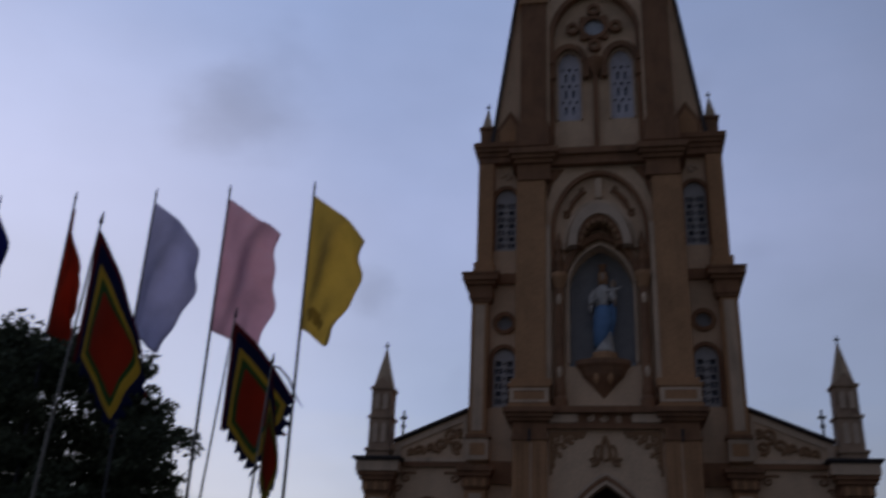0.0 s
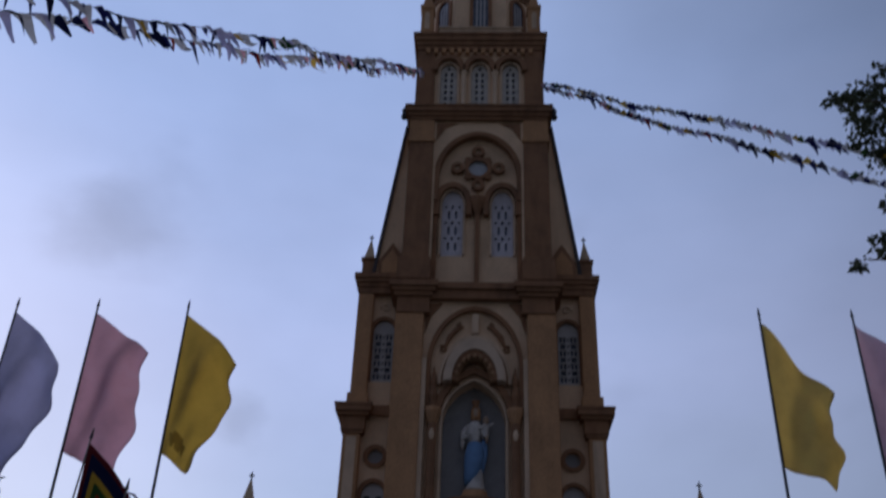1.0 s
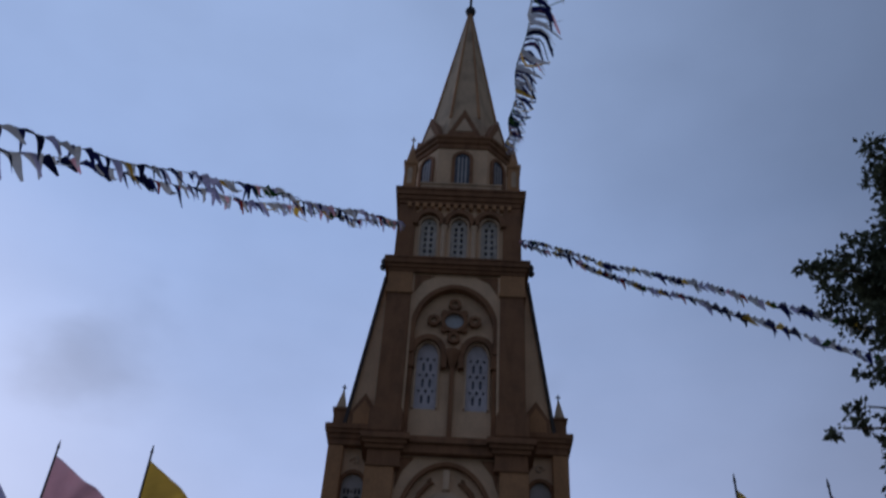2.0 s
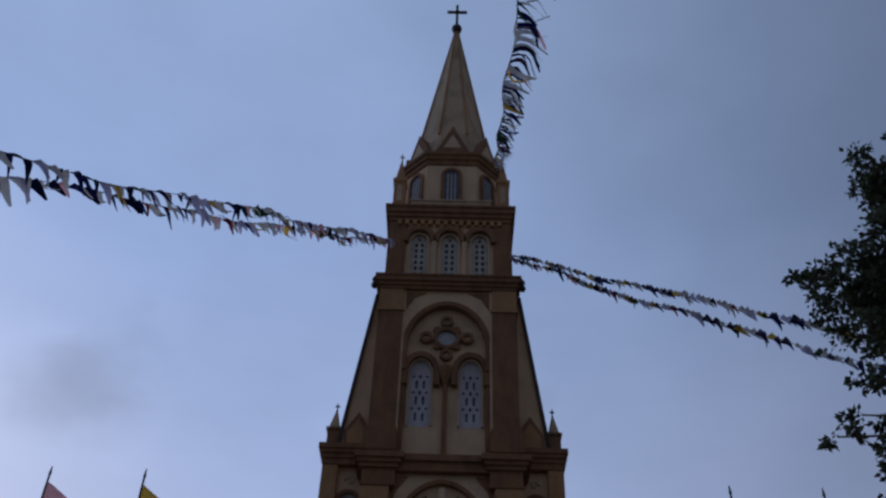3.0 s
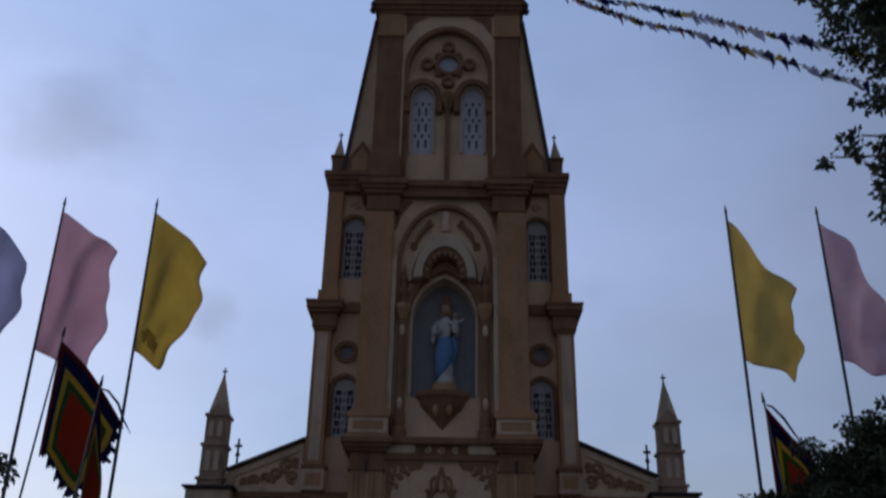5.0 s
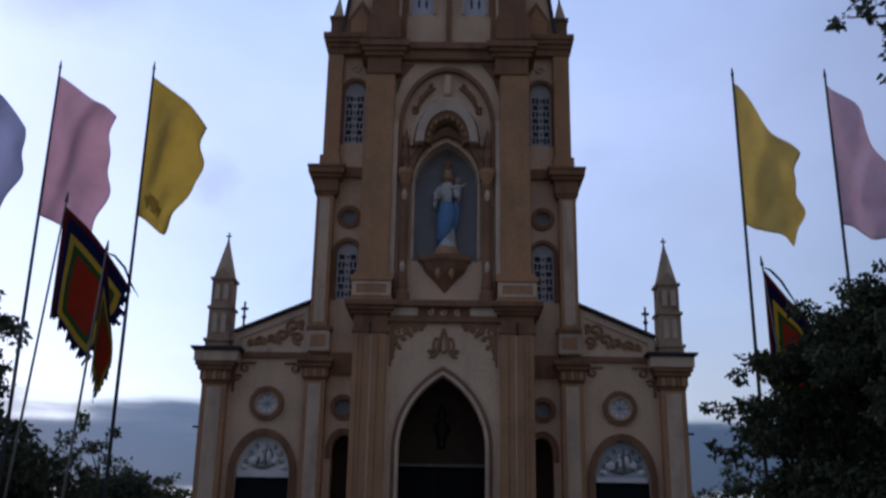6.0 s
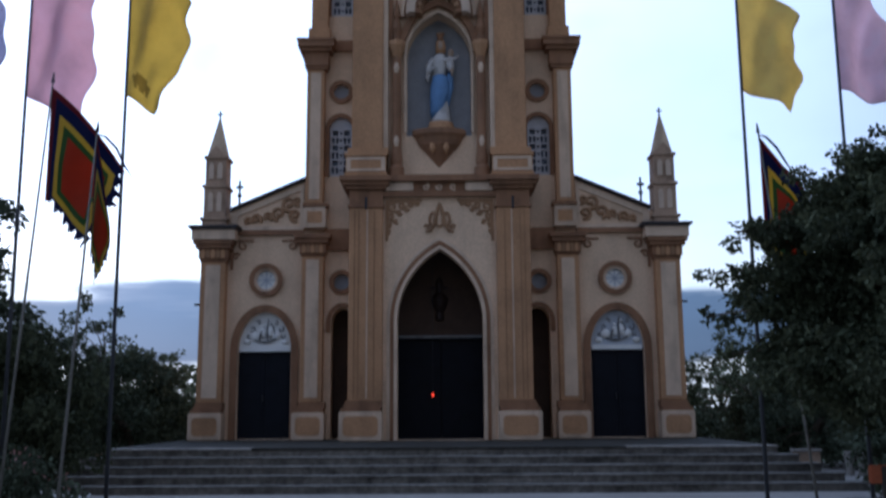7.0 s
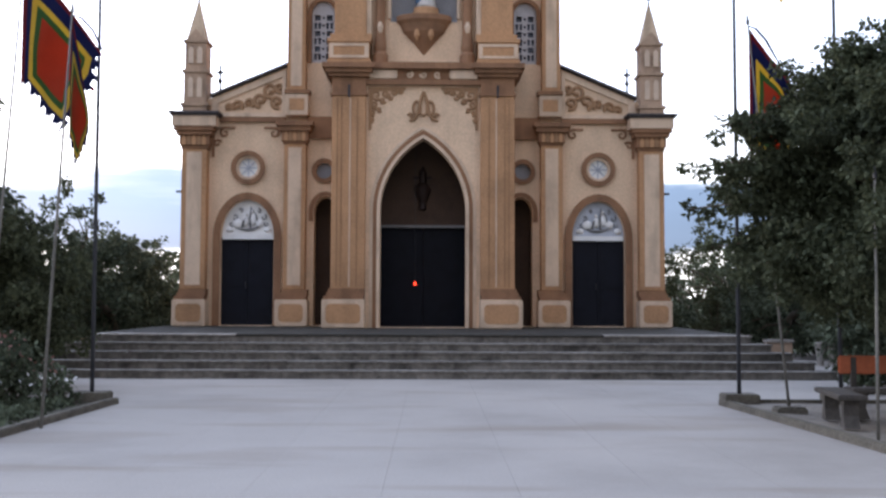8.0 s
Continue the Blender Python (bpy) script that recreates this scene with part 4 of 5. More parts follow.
        part("carving", b, OCHRE, cb)


def chamfered(bm, cy, profile):
    """Square lantern with broad chamfers: rows of (half width, z)."""
    rings = []
    for r, z in profile:
        c = r * 0.537
        rings.append([bm.verts.new((x, cy + y, z)) for x, y in ((c, -r), (r, -c), (r, c), (c, r), (-c, r), (-r, c), (-r, -c), (-c, -r))])
    for a, b in zip(rings, rings[1:]):
        for i in range(8):
            bm.faces.new((a[i], a[(i + 1) % 8], b[(i + 1) % 8], b[i]))
    bm.faces.new(rings[0][::-1])
    bm.faces.new(rings[-1])


def make_tower_upper():
    yF = -1.1
    # belfry storey
    body = boxes((-2.45, 2.45, -0.55, 3.6, 16.9, 24.0))
    part("belfry_body", body, CREAM, church)
    for s in (-1, 1):
        X = lambda v: s * v
        b = boxes((X(1.5), X(2.6), -1.3, 0, 17.0, 17.75), (X(1.54), X(2.56), -1.25, 0, 17.75, 17.9), bevel=0.02)
        part("pier_base", b, BROWN, church)
        b = boxes((X(1.6), X(2.48), yF, 3.6, 17.9, 23.0), bevel=0.02)
        part("belfry_pier", b, BROWN, church, "brown belfry pier")
        b = boxes((X(1.56), X(2.54), yF - 0.06, 3.6, 22.75, 22.9), (X(1.6), X(2.5), yF - 0.02, 3.6, 22.9, 23.75), bevel=0.01)
        part("pier_head", b, OCHRE, church)
        # raking flank
        b = slab([(X(2.45), 17.7), (X(3.5), 17.7), (X(2.66), 24.2), (X(2.45), 24.2)], 0.0, 3.3)
        part("raking_flank", b, CREAM, church, "steep raking flank of cream plaster")
        b = slab([(X(3.46), 17.9), (X(3.58), 17.9), (X(2.74), 24.3), (X(2.62), 24.3)], -0.08, 3.35)
        part("flank_coping", b, CAP, church)
        b = bmesh.new()
        lathe(b, X(2.78), -0.5, [(0.1, 24.3), (0.14, 24.4), (0.08, 24.55), (0.12, 24.68), (0.0, 24.9)], 8)
        part("corner_finial", b, IRON, church, "dark knob finial")
        window(church, X(0.86), 0.37, 18.2, 20.25, 20.84, -0.74, "lozenge", "tall arched belfry window with a pierced lilac screen", PALE, 0.06, 0.17)
    for s in (-1, 1):
        part("hood_moulding", slab(band(arch(s * 0.86, 0.46, 19.75, 20.25, 20.9), 0.2), -0.96, -0.7), BROWN, church, "brown hood over the belfry window")
        tri = [(s * 1.56, 23.66), (s * 0.74, 23.66), (s * 1.2, 23.42), (s * 1.56, 22.8)]
        part("spandrel_panel", slab(tri, -1.03, -0.99), BROWN, church, "brown triangular spandrel panel")
    wall_holes = [clean(arch(s * 0.86, 0.37, 18.2, 20.25, 20.84)) for s in (-1, 1)]
    part("belfry_wall", slab(rect(-1.6, 1.6, 16.95, 24.0), -0.72, -0.5, wall_holes), CREAM, church, "cream belfry wall")
    part("mullion", boxes((-0.08, 0.08, -0.9, -0.6, 17.04, 20.3), bevel=0.02), BROWN, church)
    b = bmesh.new()
    lathe(b, 0, -0.8, [(0.08, 19.7), (0.2, 20.0), (0.32, 20.3), (0.34, 20.45), (0.1, 20.6)], 8)
    part("mullion_capital", b, BROWN, church)
    for s in (-1, 1):
        part("side_post", boxes((s * 1.36, s * 1.52, -0.88, -0.6, 17.04, 20.6), bevel=0.02), BROWN, church, "brown post beside the belfry window")
        part("corner_post", boxes((s * 1.52, s * 1.6, -1.04, -0.6, 17.04, 23.74)), CREAM, church)
    part("belfry_sill", boxes((-1.6, 1.6, -1.0, -0.5, 16.88, 17.04)), BROWN, church)
    # blind arch over the pair of windows
    path = arch(0, 1.38, 20.3, 21.3, 23.12, 16, 0.3)
    part("belfry_arch", slab(band(path, 0.17), -1.03, -0.6), BROWN, church, "brown arch over the paired windows")
    part("belfry_spandrel", slab([(-1.6, 21.4)] + clean(arch(0, 1.54, 21.4, 21.42, 23.28, 16, 0.3)) + [(1.6, 21.4), (1.6, 23.74), (-1.6, 23.74)], -1.0, -0.6), CREAM, church)
    # four-lobed rose
    b = bmesh.new()
    annulus(b, 0, 21.78, 0.34, 0.48, -0.88, -0.65)
    rose = part("rose", b, BROWN, church, "four-lobed rose with a blue pane")
    b = bmesh.new()
    for k in range(4):
        a = k * math.pi / 2
        annulus(b, 0.73 * math.cos(a), 21.78 + 0.73 * math.sin(a), 0.11, 0.23, -0.9, -0.65, 16)
        annulus(b, 0.5 * math.cos(a + math.pi / 4), 21.78 + 0.5 * math.sin(a + math.pi / 4), 0.02, 0.13, -0.86, -0.65, 12)
    part("lobe", b, BROWN, rose)
    part("pane", slab(ring_pts(0, 21.78, 0.36), -0.75, -0.72), SKYBLUE, rose, "pale blue pane")
    for k in range(4):
        a = k * math.pi / 2
        part("lobe_pane", slab(ring_pts(0.73 * math.cos(a), 21.78 + 0.73 * math.sin(a), 0.12, 12), -0.8, -0.72), PALE, rose)
    b = bmesh.new()
    cornice(b, -2.45, 2.45, yF, 3.7, 23.75, ((0.14, 0.05), (0.16, 0.12), (0.2, 0.2), (0.08, 0.24)))
    part("cornice", b, BROWN, church, "heavy brown cornice")

    # triple-window storey
    z0 = 24.33
    holes = [clean(arch(c, 0.31, z0 + 0.1, 26.2, 26.6)) for c in (-1.16, 0.0, 1.16)]
    part("upper_wall", slab(rect(-2.28, 2.28, z0, 27.3), -0.95, -0.7, holes), CREAM, church, "cream wall of the upper storey")
    part("upper_body", boxes((-2.28, 2.28, -0.6, 3.5, z0, 27.3)), OCHRE, church)
    for s in (-1, 1):
        part("corner_pier", boxes((s * 1.68, s * 2.38, -1.05, 3.55, z0, 27.2), bevel=0.02), BROWN, church)
    for c in (-1.16, 0.0, 1.16):
        window(church, c, 0.31, z0 + 0.1, 26.2, 26.6, -0.93, "claustra", "arched window with a pierced white screen", PALE, 0.08, 0.3)
        part("hood_moulding", slab(band(arch(c, 0.42, 26.15, 26.25, 26.72), 0.2), -1.16, -0.9), BROWN, church, "brown hood over the small window")
    for c in (-0.58, 0.58):
        b = bmesh.new()
        lathe(b, c, -1.0, [(0.14, z0), (0.14, z0 + 0.15), (0.09, z0 + 0.2), (0.09, 25.9), (0.15, 26.1), (0.15, 26.2)], 10)
        part("colonnette", b, PALE, church)
    for k in range(14):
        part("dentil", boxes((-2.05 + 0.3 * k, -1.9 + 0.3 * k, -1.14, -0.9, 27.02, 27.25)), OCHRE, church)
    b = bmesh.new()
    cornice(b, -2.35, 2.35, -1.02, 3.55, 27.25, ((0.2, 0.04), (0.2, 0.1), (0.24, 0.17), (0.12, 0.22)))
    part("cornice", b, BROWN, church)
    part("parapet", boxes((-1.6, 1.6, -1.05, -0.9, 28.01, 28.35), (-1.65, 1.65, -1.1, -0.86, 28.35, 28.42)), PALE, church, "pale parapet rail")

    # octagonal lantern
    cy = 1.25
    t8 = math.pi / 8
    b = bmesh.new()
    chamfered(b, cy, [(1.9, 28.0), (1.9, 31.0)])
    part("lantern", b, CREAM, church, "eight-sided cream lantern")
    b = bmesh.new()
    chamfered(b, cy, [(1.9, 30.85), (1.96, 30.9), (1.96, 31.1), (2.04, 31.16), (2.04, 31.3), (2.12, 31.38), (2.12, 31.52), (1.8, 31.7)])
    part("lantern_cornice", b, BROWN, church)
    for k in range(8):
        a = k * math.pi / 4 - math.pi / 2
        m = Matrix.Translation((0, cy, 0)) @ Matrix.Rotation(a + math.pi / 2, 4, "Z")
        ap = 1.9 if k % 2 == 0 else 2.07
        w = part("window", slab(band(arch(0, 0.3, 28.5, 30.2, 30.55, 8), 0.14), -ap - 0.08, -ap + 0.05), BROWN, church, "arched lantern window")
        w.matrix_basis = m
        part("pane", slab(clean(arch(0, 0.3, 28.5, 30.2, 30.55, 8)), -ap - 0.02, -ap + 0.02), GLASS, w)
        b = bmesh.new()
        for q in (-0.15, 0, 0.15):
            box(b, q - 0.03, q + 0.03, -ap - 0.04, -ap - 0.015, 28.5, 30.35)
        part("lattice", b, LATTICE, w)
        # gable over each face
        ap2 = 2.03
        g = part("lantern_gable", slab([(-0.74, 31.5), (0.74, 31.5), (0, 33.2)], -ap2 - 0.05, -ap2 + 0.9), BROWN, church, "small pointed gable")
        g.matrix_basis = m
        part("panel", slab([(-0.38, 31.78), (0.38, 31.78), (0, 32.6)], -ap2 - 0.075, -ap2), PALE, g)
    for s in (-1, 1):
        for yy in (-0.72, 3.05):
            b = bmesh.new()
            cx = s * 2.1
            lathe(b, cx, yy, [(0.40, 28.0), (0.40, 28.25), (0.33, 28.3), (0.33, 29.5), (0.40, 29.56), (0.40, 29.72), (0.27, 29.8), (0.03, 31.0)], 4, math.pi / 4)
            box(b, cx - 0.025, cx + 0.025, yy - 0.02, yy + 0.02, 30.95, 31.4)
            box(b, cx - 0.1, cx + 0.1, yy - 0.02, yy + 0.02, 31.2, 31.25)
            pin = part("corner_pinnacle", b, OCHRE, church, "ochre corner pinnacle with a cross")
            part("panel", slab(clean(arch(cx, 0.1, 28.45, 29.2, 29.34, 6)), yy - 0.25, yy - 0.2), PALE, pin)
    b = bmesh.new()
    lathe(b, 0, cy, [(1.95, 31.7), (1.62, 33.3), (0.07, 43.1)], 8, t8)
    sp = part("spire", b, SPIRE, church, "tall eight-sided plastered spire")
    b = bmesh.new()
    for k in range(8):
        a = t8 + k * math.pi / 4
        tube(b, [(1.64 * math.cos(a), cy + 1.64 * math.sin(a), 33.3), (0.08 * math.cos(a), cy + 0.08 * math.sin(a), 43.1)], [0.07, 0.03], 5)
    part("spire_rib", b, OCHRE, sp)
    b = bmesh.new()
    lathe(b, 0, cy, [(0.1, 42.9), (0.24, 43.1), (0.28, 43.3), (0.2, 43.5), (0.06, 43.6), (0.05, 43.9)], 10)
    box(b, -0.07, 0.07, cy - 0.06, cy + 0.06, 43.6, 45.4)
    box(b, -0.52, 0.52, cy - 0.05, cy + 0.05, 44.72, 44.88)
    part("spire_cross", b, IRON, sp, "dark iron cross on a ball")


def make_statue():
    bm = bmesh.new()
    cy = -0.68

    def ring_body(cx, prof, mat, yk=0.75):
        rings = []
        for r, z, dx in prof:
            rings.append([bm.verts.new((cx + dx + 1.04 * r * (1 + 0.07 * math.cos(7 * a)) * math.cos(a), cy + yk * r * math.sin(a), z)) for a in [2 * math.pi * k / 20 for k in range(20)]])
        for p, q in zip(rings, rings[1:]):
            for k in range(20):
                bm.faces.new((p[k], p[(k + 1) % 20], q[(k + 1) % 20], q[k])).material_index = mat
        bm.faces.new(rings[0][::-1]).material_index = mat
        bm.faces.new(rings[-1]).material_index = mat

    # plinth, robe, mantle and its hanging end, bodice, neck and head, crown
    ring_body(0.04, [(0.40, 9.8, 0), (0.40, 10.02, 0), (0.34, 10.1, 0), (0.33, 10.2, 0)], 2)
    ring_body(0.04, [(0.29, 10.2, 0.02), (0.25, 10.32, 0.02), (0.20, 10.6, 0.03), (0.19, 11.2, 0.02)], 0)
    ring_body(0.03, [(0.12, 10.36, -0.16), (0.20, 10.55, -0.09), (0.27, 10.9, -0.02), (0.30, 11.25, 0.02), (0.25, 11.5, 0.02), (0.21, 11.66, 0.0)], 1, 0.85)
    ring_body(0.30, [(0.03, 10.72, -0.04), (0.07, 10.95, -0.02), (0.10, 11.3, 0.02), (0.09, 11.6, 0.03), (0.05, 11.75, 0.02)], 1, 0.9)
    ring_body(0.0, [(0.19, 11.6, 0.0), (0.20, 11.8, 0.0), (0.22, 12.05, 0.0), (0.19, 12.24, 0.02), (0.09, 12.36, 0.05)], 0)
    ring_body(0.05, [(0.06, 12.34, 0), (0.10, 12.48, 0), (0.115, 12.6, 0), (0.105, 12.74, 0), (0.05, 12.82, 0)], 4)
    ring_body(0.05, [(0.13, 12.38, 0), (0.14, 12.6, 0), (0.125, 12.76, 0), (0.06, 12.86, 0)], 2, 0.55)
    ring_body(0.05, [(0.10, 12.76, 0), (0.085, 12.86, 0), (0.10, 12.92, 0), (0.125, 13.02, 0), (0.02, 13.05, 0)], 3)

    def limb(pts, radii, mat):
        n0 = len(bm.faces)
        tube(bm, pts, radii, 10)
        bm.faces.ensure_lookup_table()
        for f in bm.faces[n0:]:
            f.material_index = mat

    # arms with wide sleeves
    limb([(-0.17, cy, 12.2), (-0.31, cy - 0.04, 11.95), (-0.30, cy - 0.14, 11.74), (-0.12, cy - 0.24, 11.86)], [0.08, 0.10, 0.11, 0.04], 0)
    limb([(-0.30, cy - 0.1, 11.8), (-0.34, cy - 0.1, 11.6), (-0.33, cy - 0.1, 11.45)], [0.08, 0.06, 0.02], 0)
    limb([(0.2, cy, 12.2), (0.34, cy - 0.06, 11.95), (0.36, cy - 0.2, 11.8)], [0.08, 0.10, 0.06], 0)
    # child on the arm: body, head, open arms, legs
    ring_body(0.34, [(0.08, 11.82, 0.02), (0.12, 11.94, 0.0), (0.11, 12.1, 0.0), (0.10, 12.22, 0.0), (0.05, 12.28, 0.0)], 0)
    ring_body(0.36, [(0.05, 12.26, 0), (0.08, 12.34, 0), (0.085, 12.42, 0), (0.04, 12.51, 0)], 4)
    limb([(0.40, cy - 0.02, 12.2), (0.51, cy - 0.06, 12.22), (0.60, cy - 0.06, 12.3)], [0.05, 0.04, 0.02], 0)
    limb([(0.30, cy - 0.06, 12.16), (0.18, cy - 0.14, 12.1), (0.1, cy - 0.16, 12.16)], [0.045, 0.04, 0.02], 0)
    limb([(0.36, cy - 0.12, 11.9), (0.40, cy - 0.2, 11.74), (0.39, cy - 0.2, 11.6)], [0.06, 0.05, 0.03], 4)
    # folds
    for v in bm.verts:
        k = noise.noise(Vector((v.co.x * 9, v.co.y * 9, v.co.z * 2.2))) * 0.022
        v.co.x += k
        v.co.y += noise.noise(Vector((v.co.x * 8 + 7, v.co.y * 8, v.co.z * 2.5))) * 0.022
    ob = part("statue", bm, [STATUE, MANTLE, OCHRE, BROWN, FACE], None, "", True)
    tagged(ob, "painted statue in white and blue robes in a niche", "statue")


make_ground()
make_steps()
make_front_wall()
make_porch()
make_tower_middle()
make_tower_upper()
make_statue()
lamp = bmesh.new()
lathe(lamp, -0.235, -0.1, [(0.0, 2.1), (0.028, 2.12), (0.04, 2.15), (0.03, 2.19), (0.012, 2.22)], 12)
lamp = tagged(part("hanging_lamp", lamp, RED_LAMP, None), "small glowing red lamp hanging in the dark porch", "lamp")
b = bmesh.new()
tube(b, [(-0.235, -0.1, 2.21), (-0.235, -0.1, 6.9)], 0.006, 5)
part("chain", b, IRON, lamp)


# ---------------------------------------------------------------- flags
def flag_cloth(parent, mat, drop, fly, low, seed, name="cloth", rings=None, fringe=0.0, curl=0.25, motif=None):
    """Hanging cloth: hoist down the pole from (0, 0, 0). fly and low: x and z of the upper and lower free corners."""
    rr = random.Random(seed)
    nx, nz = 28, 36
    ph, ph2 = rr.uniform(0, 6), rr.uniform(0, 6)
    pts = []
    for j in range(nz + 1):
        v = j / nz
        for i in range(nx + 1):
            u = i / nx
            bulge = 1 + 0.10 * math.sin(v * math.pi) - 0.07 * math.sin(v * 9 + ph) - 0.035 * math.sin(v * 19 + ph2)
            x = u * (fly[0] * (1 - v) + low[0] * v) * (1 + (bulge - 1) * u)
            z = (1 - v) * fly[1] * (0.75 * u + 0.25 * u * u) + v * (-drop * (1 - u) + low[1] * u) + (1 - v) * 0.0
            z -= 0.05 * math.sin(u * 6 + ph + v * 3) * u
            y = curl * (0.55 * math.sin(u * 6.0 + v * 2.6 + ph) + 0.4 * math.sin(v * 5 - u * 5 + ph2) + 0.16 * math.sin(u * 14 + v * 8 + ph)) * min(1, u * 2.2)
            pts.append((x, y, z))
    faces, mi = [], []
    for j in range(nz):
        for i in range(nx):
            a = j * (nx + 1) + i
            u, v = (i + 0.5) / nx, (j + 0.5) / nz
            if fringe:
                edge = max(u, v)
                run = v * nz if u > v else u * nx
                if edge > 1 - fringe * (0.35 + 0.65 * abs((run * 0.21) % 1.0)):
                    continue
            faces.append((a, a + 1, a + nx + 2, a + nx + 1))
            k = 0
            if rings:
                m = min(u, (1 - u) * (1 - fringe * 0.3), v, 1 - v)
                for idx, lim in enumerate(rings):
                    if m > lim:
                        k = idx + 1
            if motif and ((u - motif[0]) / motif[2]) ** 2 + ((v - motif[1]) / motif[3]) ** 2 + 0.35 * math.sin(u * 40) * math.sin(v * 50) < 1:
                k = 1
            mi.append(k)
    me = bpy.data.meshes.new(name)
    me.from_pydata(pts, [], faces)
    for m in (mat if isinstance(mat, list) else [mat]):
        me.materials.append(m)
    for p, k in zip(me.polygons, mi):
        p.material_index, p.use_smooth = k, True
    ob = new(name, me)
    ob.parent = parent
    md = ob.modifiers.new("thickness", "SOLIDIFY")
    md.thickness = 0.006
    return ob


def flagpole(name, base, top, label, group, mat=POLE):
    f = thing(name, label, "flag", group, at=base)
    d = Vector(top) - Vector(base)
    b = bmesh.new()
    k = 0.65 if mat is BAMBOO else 1.0
    tube(b, [(0, 0, 0), d * 0.5, d], [0.034 * k, 0.030 * k, 0.020 * k], 8)
    part("pole", b, mat, f, "slim bare pole", True)
    b = bmesh.new()
    tube(b, [d, d + d.normalized() * 0.16], [0.03, 0.008], 6)
    part("tip", b, IRON, f)
    return f, d


def make_flags():
    # x, cloth, colour, seed, upper free corner, lower free corner
    rows = [(-5.27, YELLOW, "yellow", 1, (1.08, -0.95), (0.55, -3.05)), (-7.0, PINK, "pink", 2, (1.1, -0.85), (0.95, -3.2)),
            (-8.55, LILAC, "lilac", 3, (1.15, -1.0), (0.6, -3.2)), (-10.3, RED, "red", 4, (0.35, -1.3), (0.55, -3.0)),
            (-12.0, BLUE, "blue", 5, (0.4, -1.0), (0.3, -2.9)), (5.32, PALE_YELLOW, "pale yellow", 6, (0.95, -1.45), (0.85, -3.05)),
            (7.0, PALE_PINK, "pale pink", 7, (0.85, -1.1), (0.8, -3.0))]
    for x, m, word, seed, fly, low in rows:
        f, d = flagpole("flag", (x, -12.4, 0.12), (x - 0.02, -12.4, 9.96), f"long {word} cloth flag on a slim pole", "row of long flags")
        part("foot", boxes((-0.28, 0.28, -0.2, 0.2, -0.14, 0.08), bevel=0.02), KERB, f, "concrete foot")
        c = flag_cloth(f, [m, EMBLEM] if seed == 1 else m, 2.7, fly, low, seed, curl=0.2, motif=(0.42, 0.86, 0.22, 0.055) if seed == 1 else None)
        c.location = d * 0.985
    fest = [((-4.92, -15.26, 0.0), (-4.64, -15.26, 5.6), (0.28, -1.6), (0.1, -2.2), 11), ((-6.05, -14.5, 0.05), (-5.64, -14.5, 6.6), (1.2, -1.35), (0.62, -2.7), 12),
            ((-6.35, -18.1, 0.05), (-6.03, -18.1, 6.6), (0.95, -1.75), (0.7, -2.8), 13), ((5.66, -13.7, 0.0), (5.1, -13.7, 5.97), (0.78, -1.15), (0.62, -2.7), 14)]
    for base, top, fly, low, seed in fest:
        f, d = flagpole("festival_flag", base, top, "square five-coloured festival flag with ragged fringe", "festival flags", BAMBOO)
        c = flag_cloth(f, [MAROON, NAVY, GOLD, GREEN, RED], 2.1 if seed == 14 else 1.85, fly, low, seed, rings=(0.06, 0.16, 0.23, 0.29), fringe=0.14, curl=0.14)
        c.location = d * 0.99
        if seed == 14:
            part("foot", boxes((-0.22, 0.22, -0.16, 0.16, -0.02, 0.14), bevel=0.03), KERB, f, "rough concrete foot")
        if seed in (11, 14):
            b = bmesh.new()
            tube(b, [d * 0.995, d + Vector((0.12, 0, -0.07)), d + Vector((0.28, 0.02, -0.24)), d + Vector((0.40, 0, -0.48)), d + Vector((0.52, 0.02, -0.66))], [0.008, 0.018, 0.02, 0.016, 0.005], 6)
            part("streamer", b, NAVY, f, "dark cloth streamer", True)
    f, d = flagpole("bare_pole", (5.72, -16.4, 0.0), (5.74, -16.4, 3.25), "short bare grey pole in the planting bed", "", BAMBOO)
    tagged(f, category="pole")


# ---------------------------------------------------------------- bunting
PALETTE = [BLUE, WHITECLOTH, NAVY, LILAC, WHITECLOTH, BLUE, WHITECLOTH, GOLD, LILAC, NAVY, GREEN, BLUE, WHITECLOTH, PINK, BLUE, WHITECLOTH, RED, YELLOW]
PENNANTS = []


def pennant_meshes():
    """Two dozen limp pennants, one metre long, hanging from the origin along x."""
    rr = random.Random(8)
    for k in range(24):
        vs, fs = [], []
        w = rr.uniform(0.42, 0.66)
        bend, curl, twist = rr.uniform(-0.5, 0.5), rr.uniform(-0.35, 0.35), rr.uniform(-0.8, 0.8)
        for q in range(6):
            t = q / 5
            ww = 0.5 * w * (1 - 0.85 * t)
            c = Vector((bend * t * t, curl * math.sin(t * 4), -t))
            dx, dy = math.cos(twist * t), math.sin(twist * t)
            for e in (-1, 1):
                for th in (-0.006, 0.006):
                    vs.append((c.x + e * ww * dx, c.y + e * ww * dy + th, c.z))
        for q in range(5):
            a = 4 * q
            fs += [(a, a + 2, a + 6, a + 4), (a + 1, a + 5, a + 7, a + 3), (a, a + 4, a + 5, a + 1), (a + 2, a + 3, a + 7, a + 6)]
        me = bpy.data.meshes.new("pennant")
        me.from_pydata(vs, [], fs)
        me.materials.append(PALETTE[k % len(PALETTE)])
        PENNANTS.append(me)


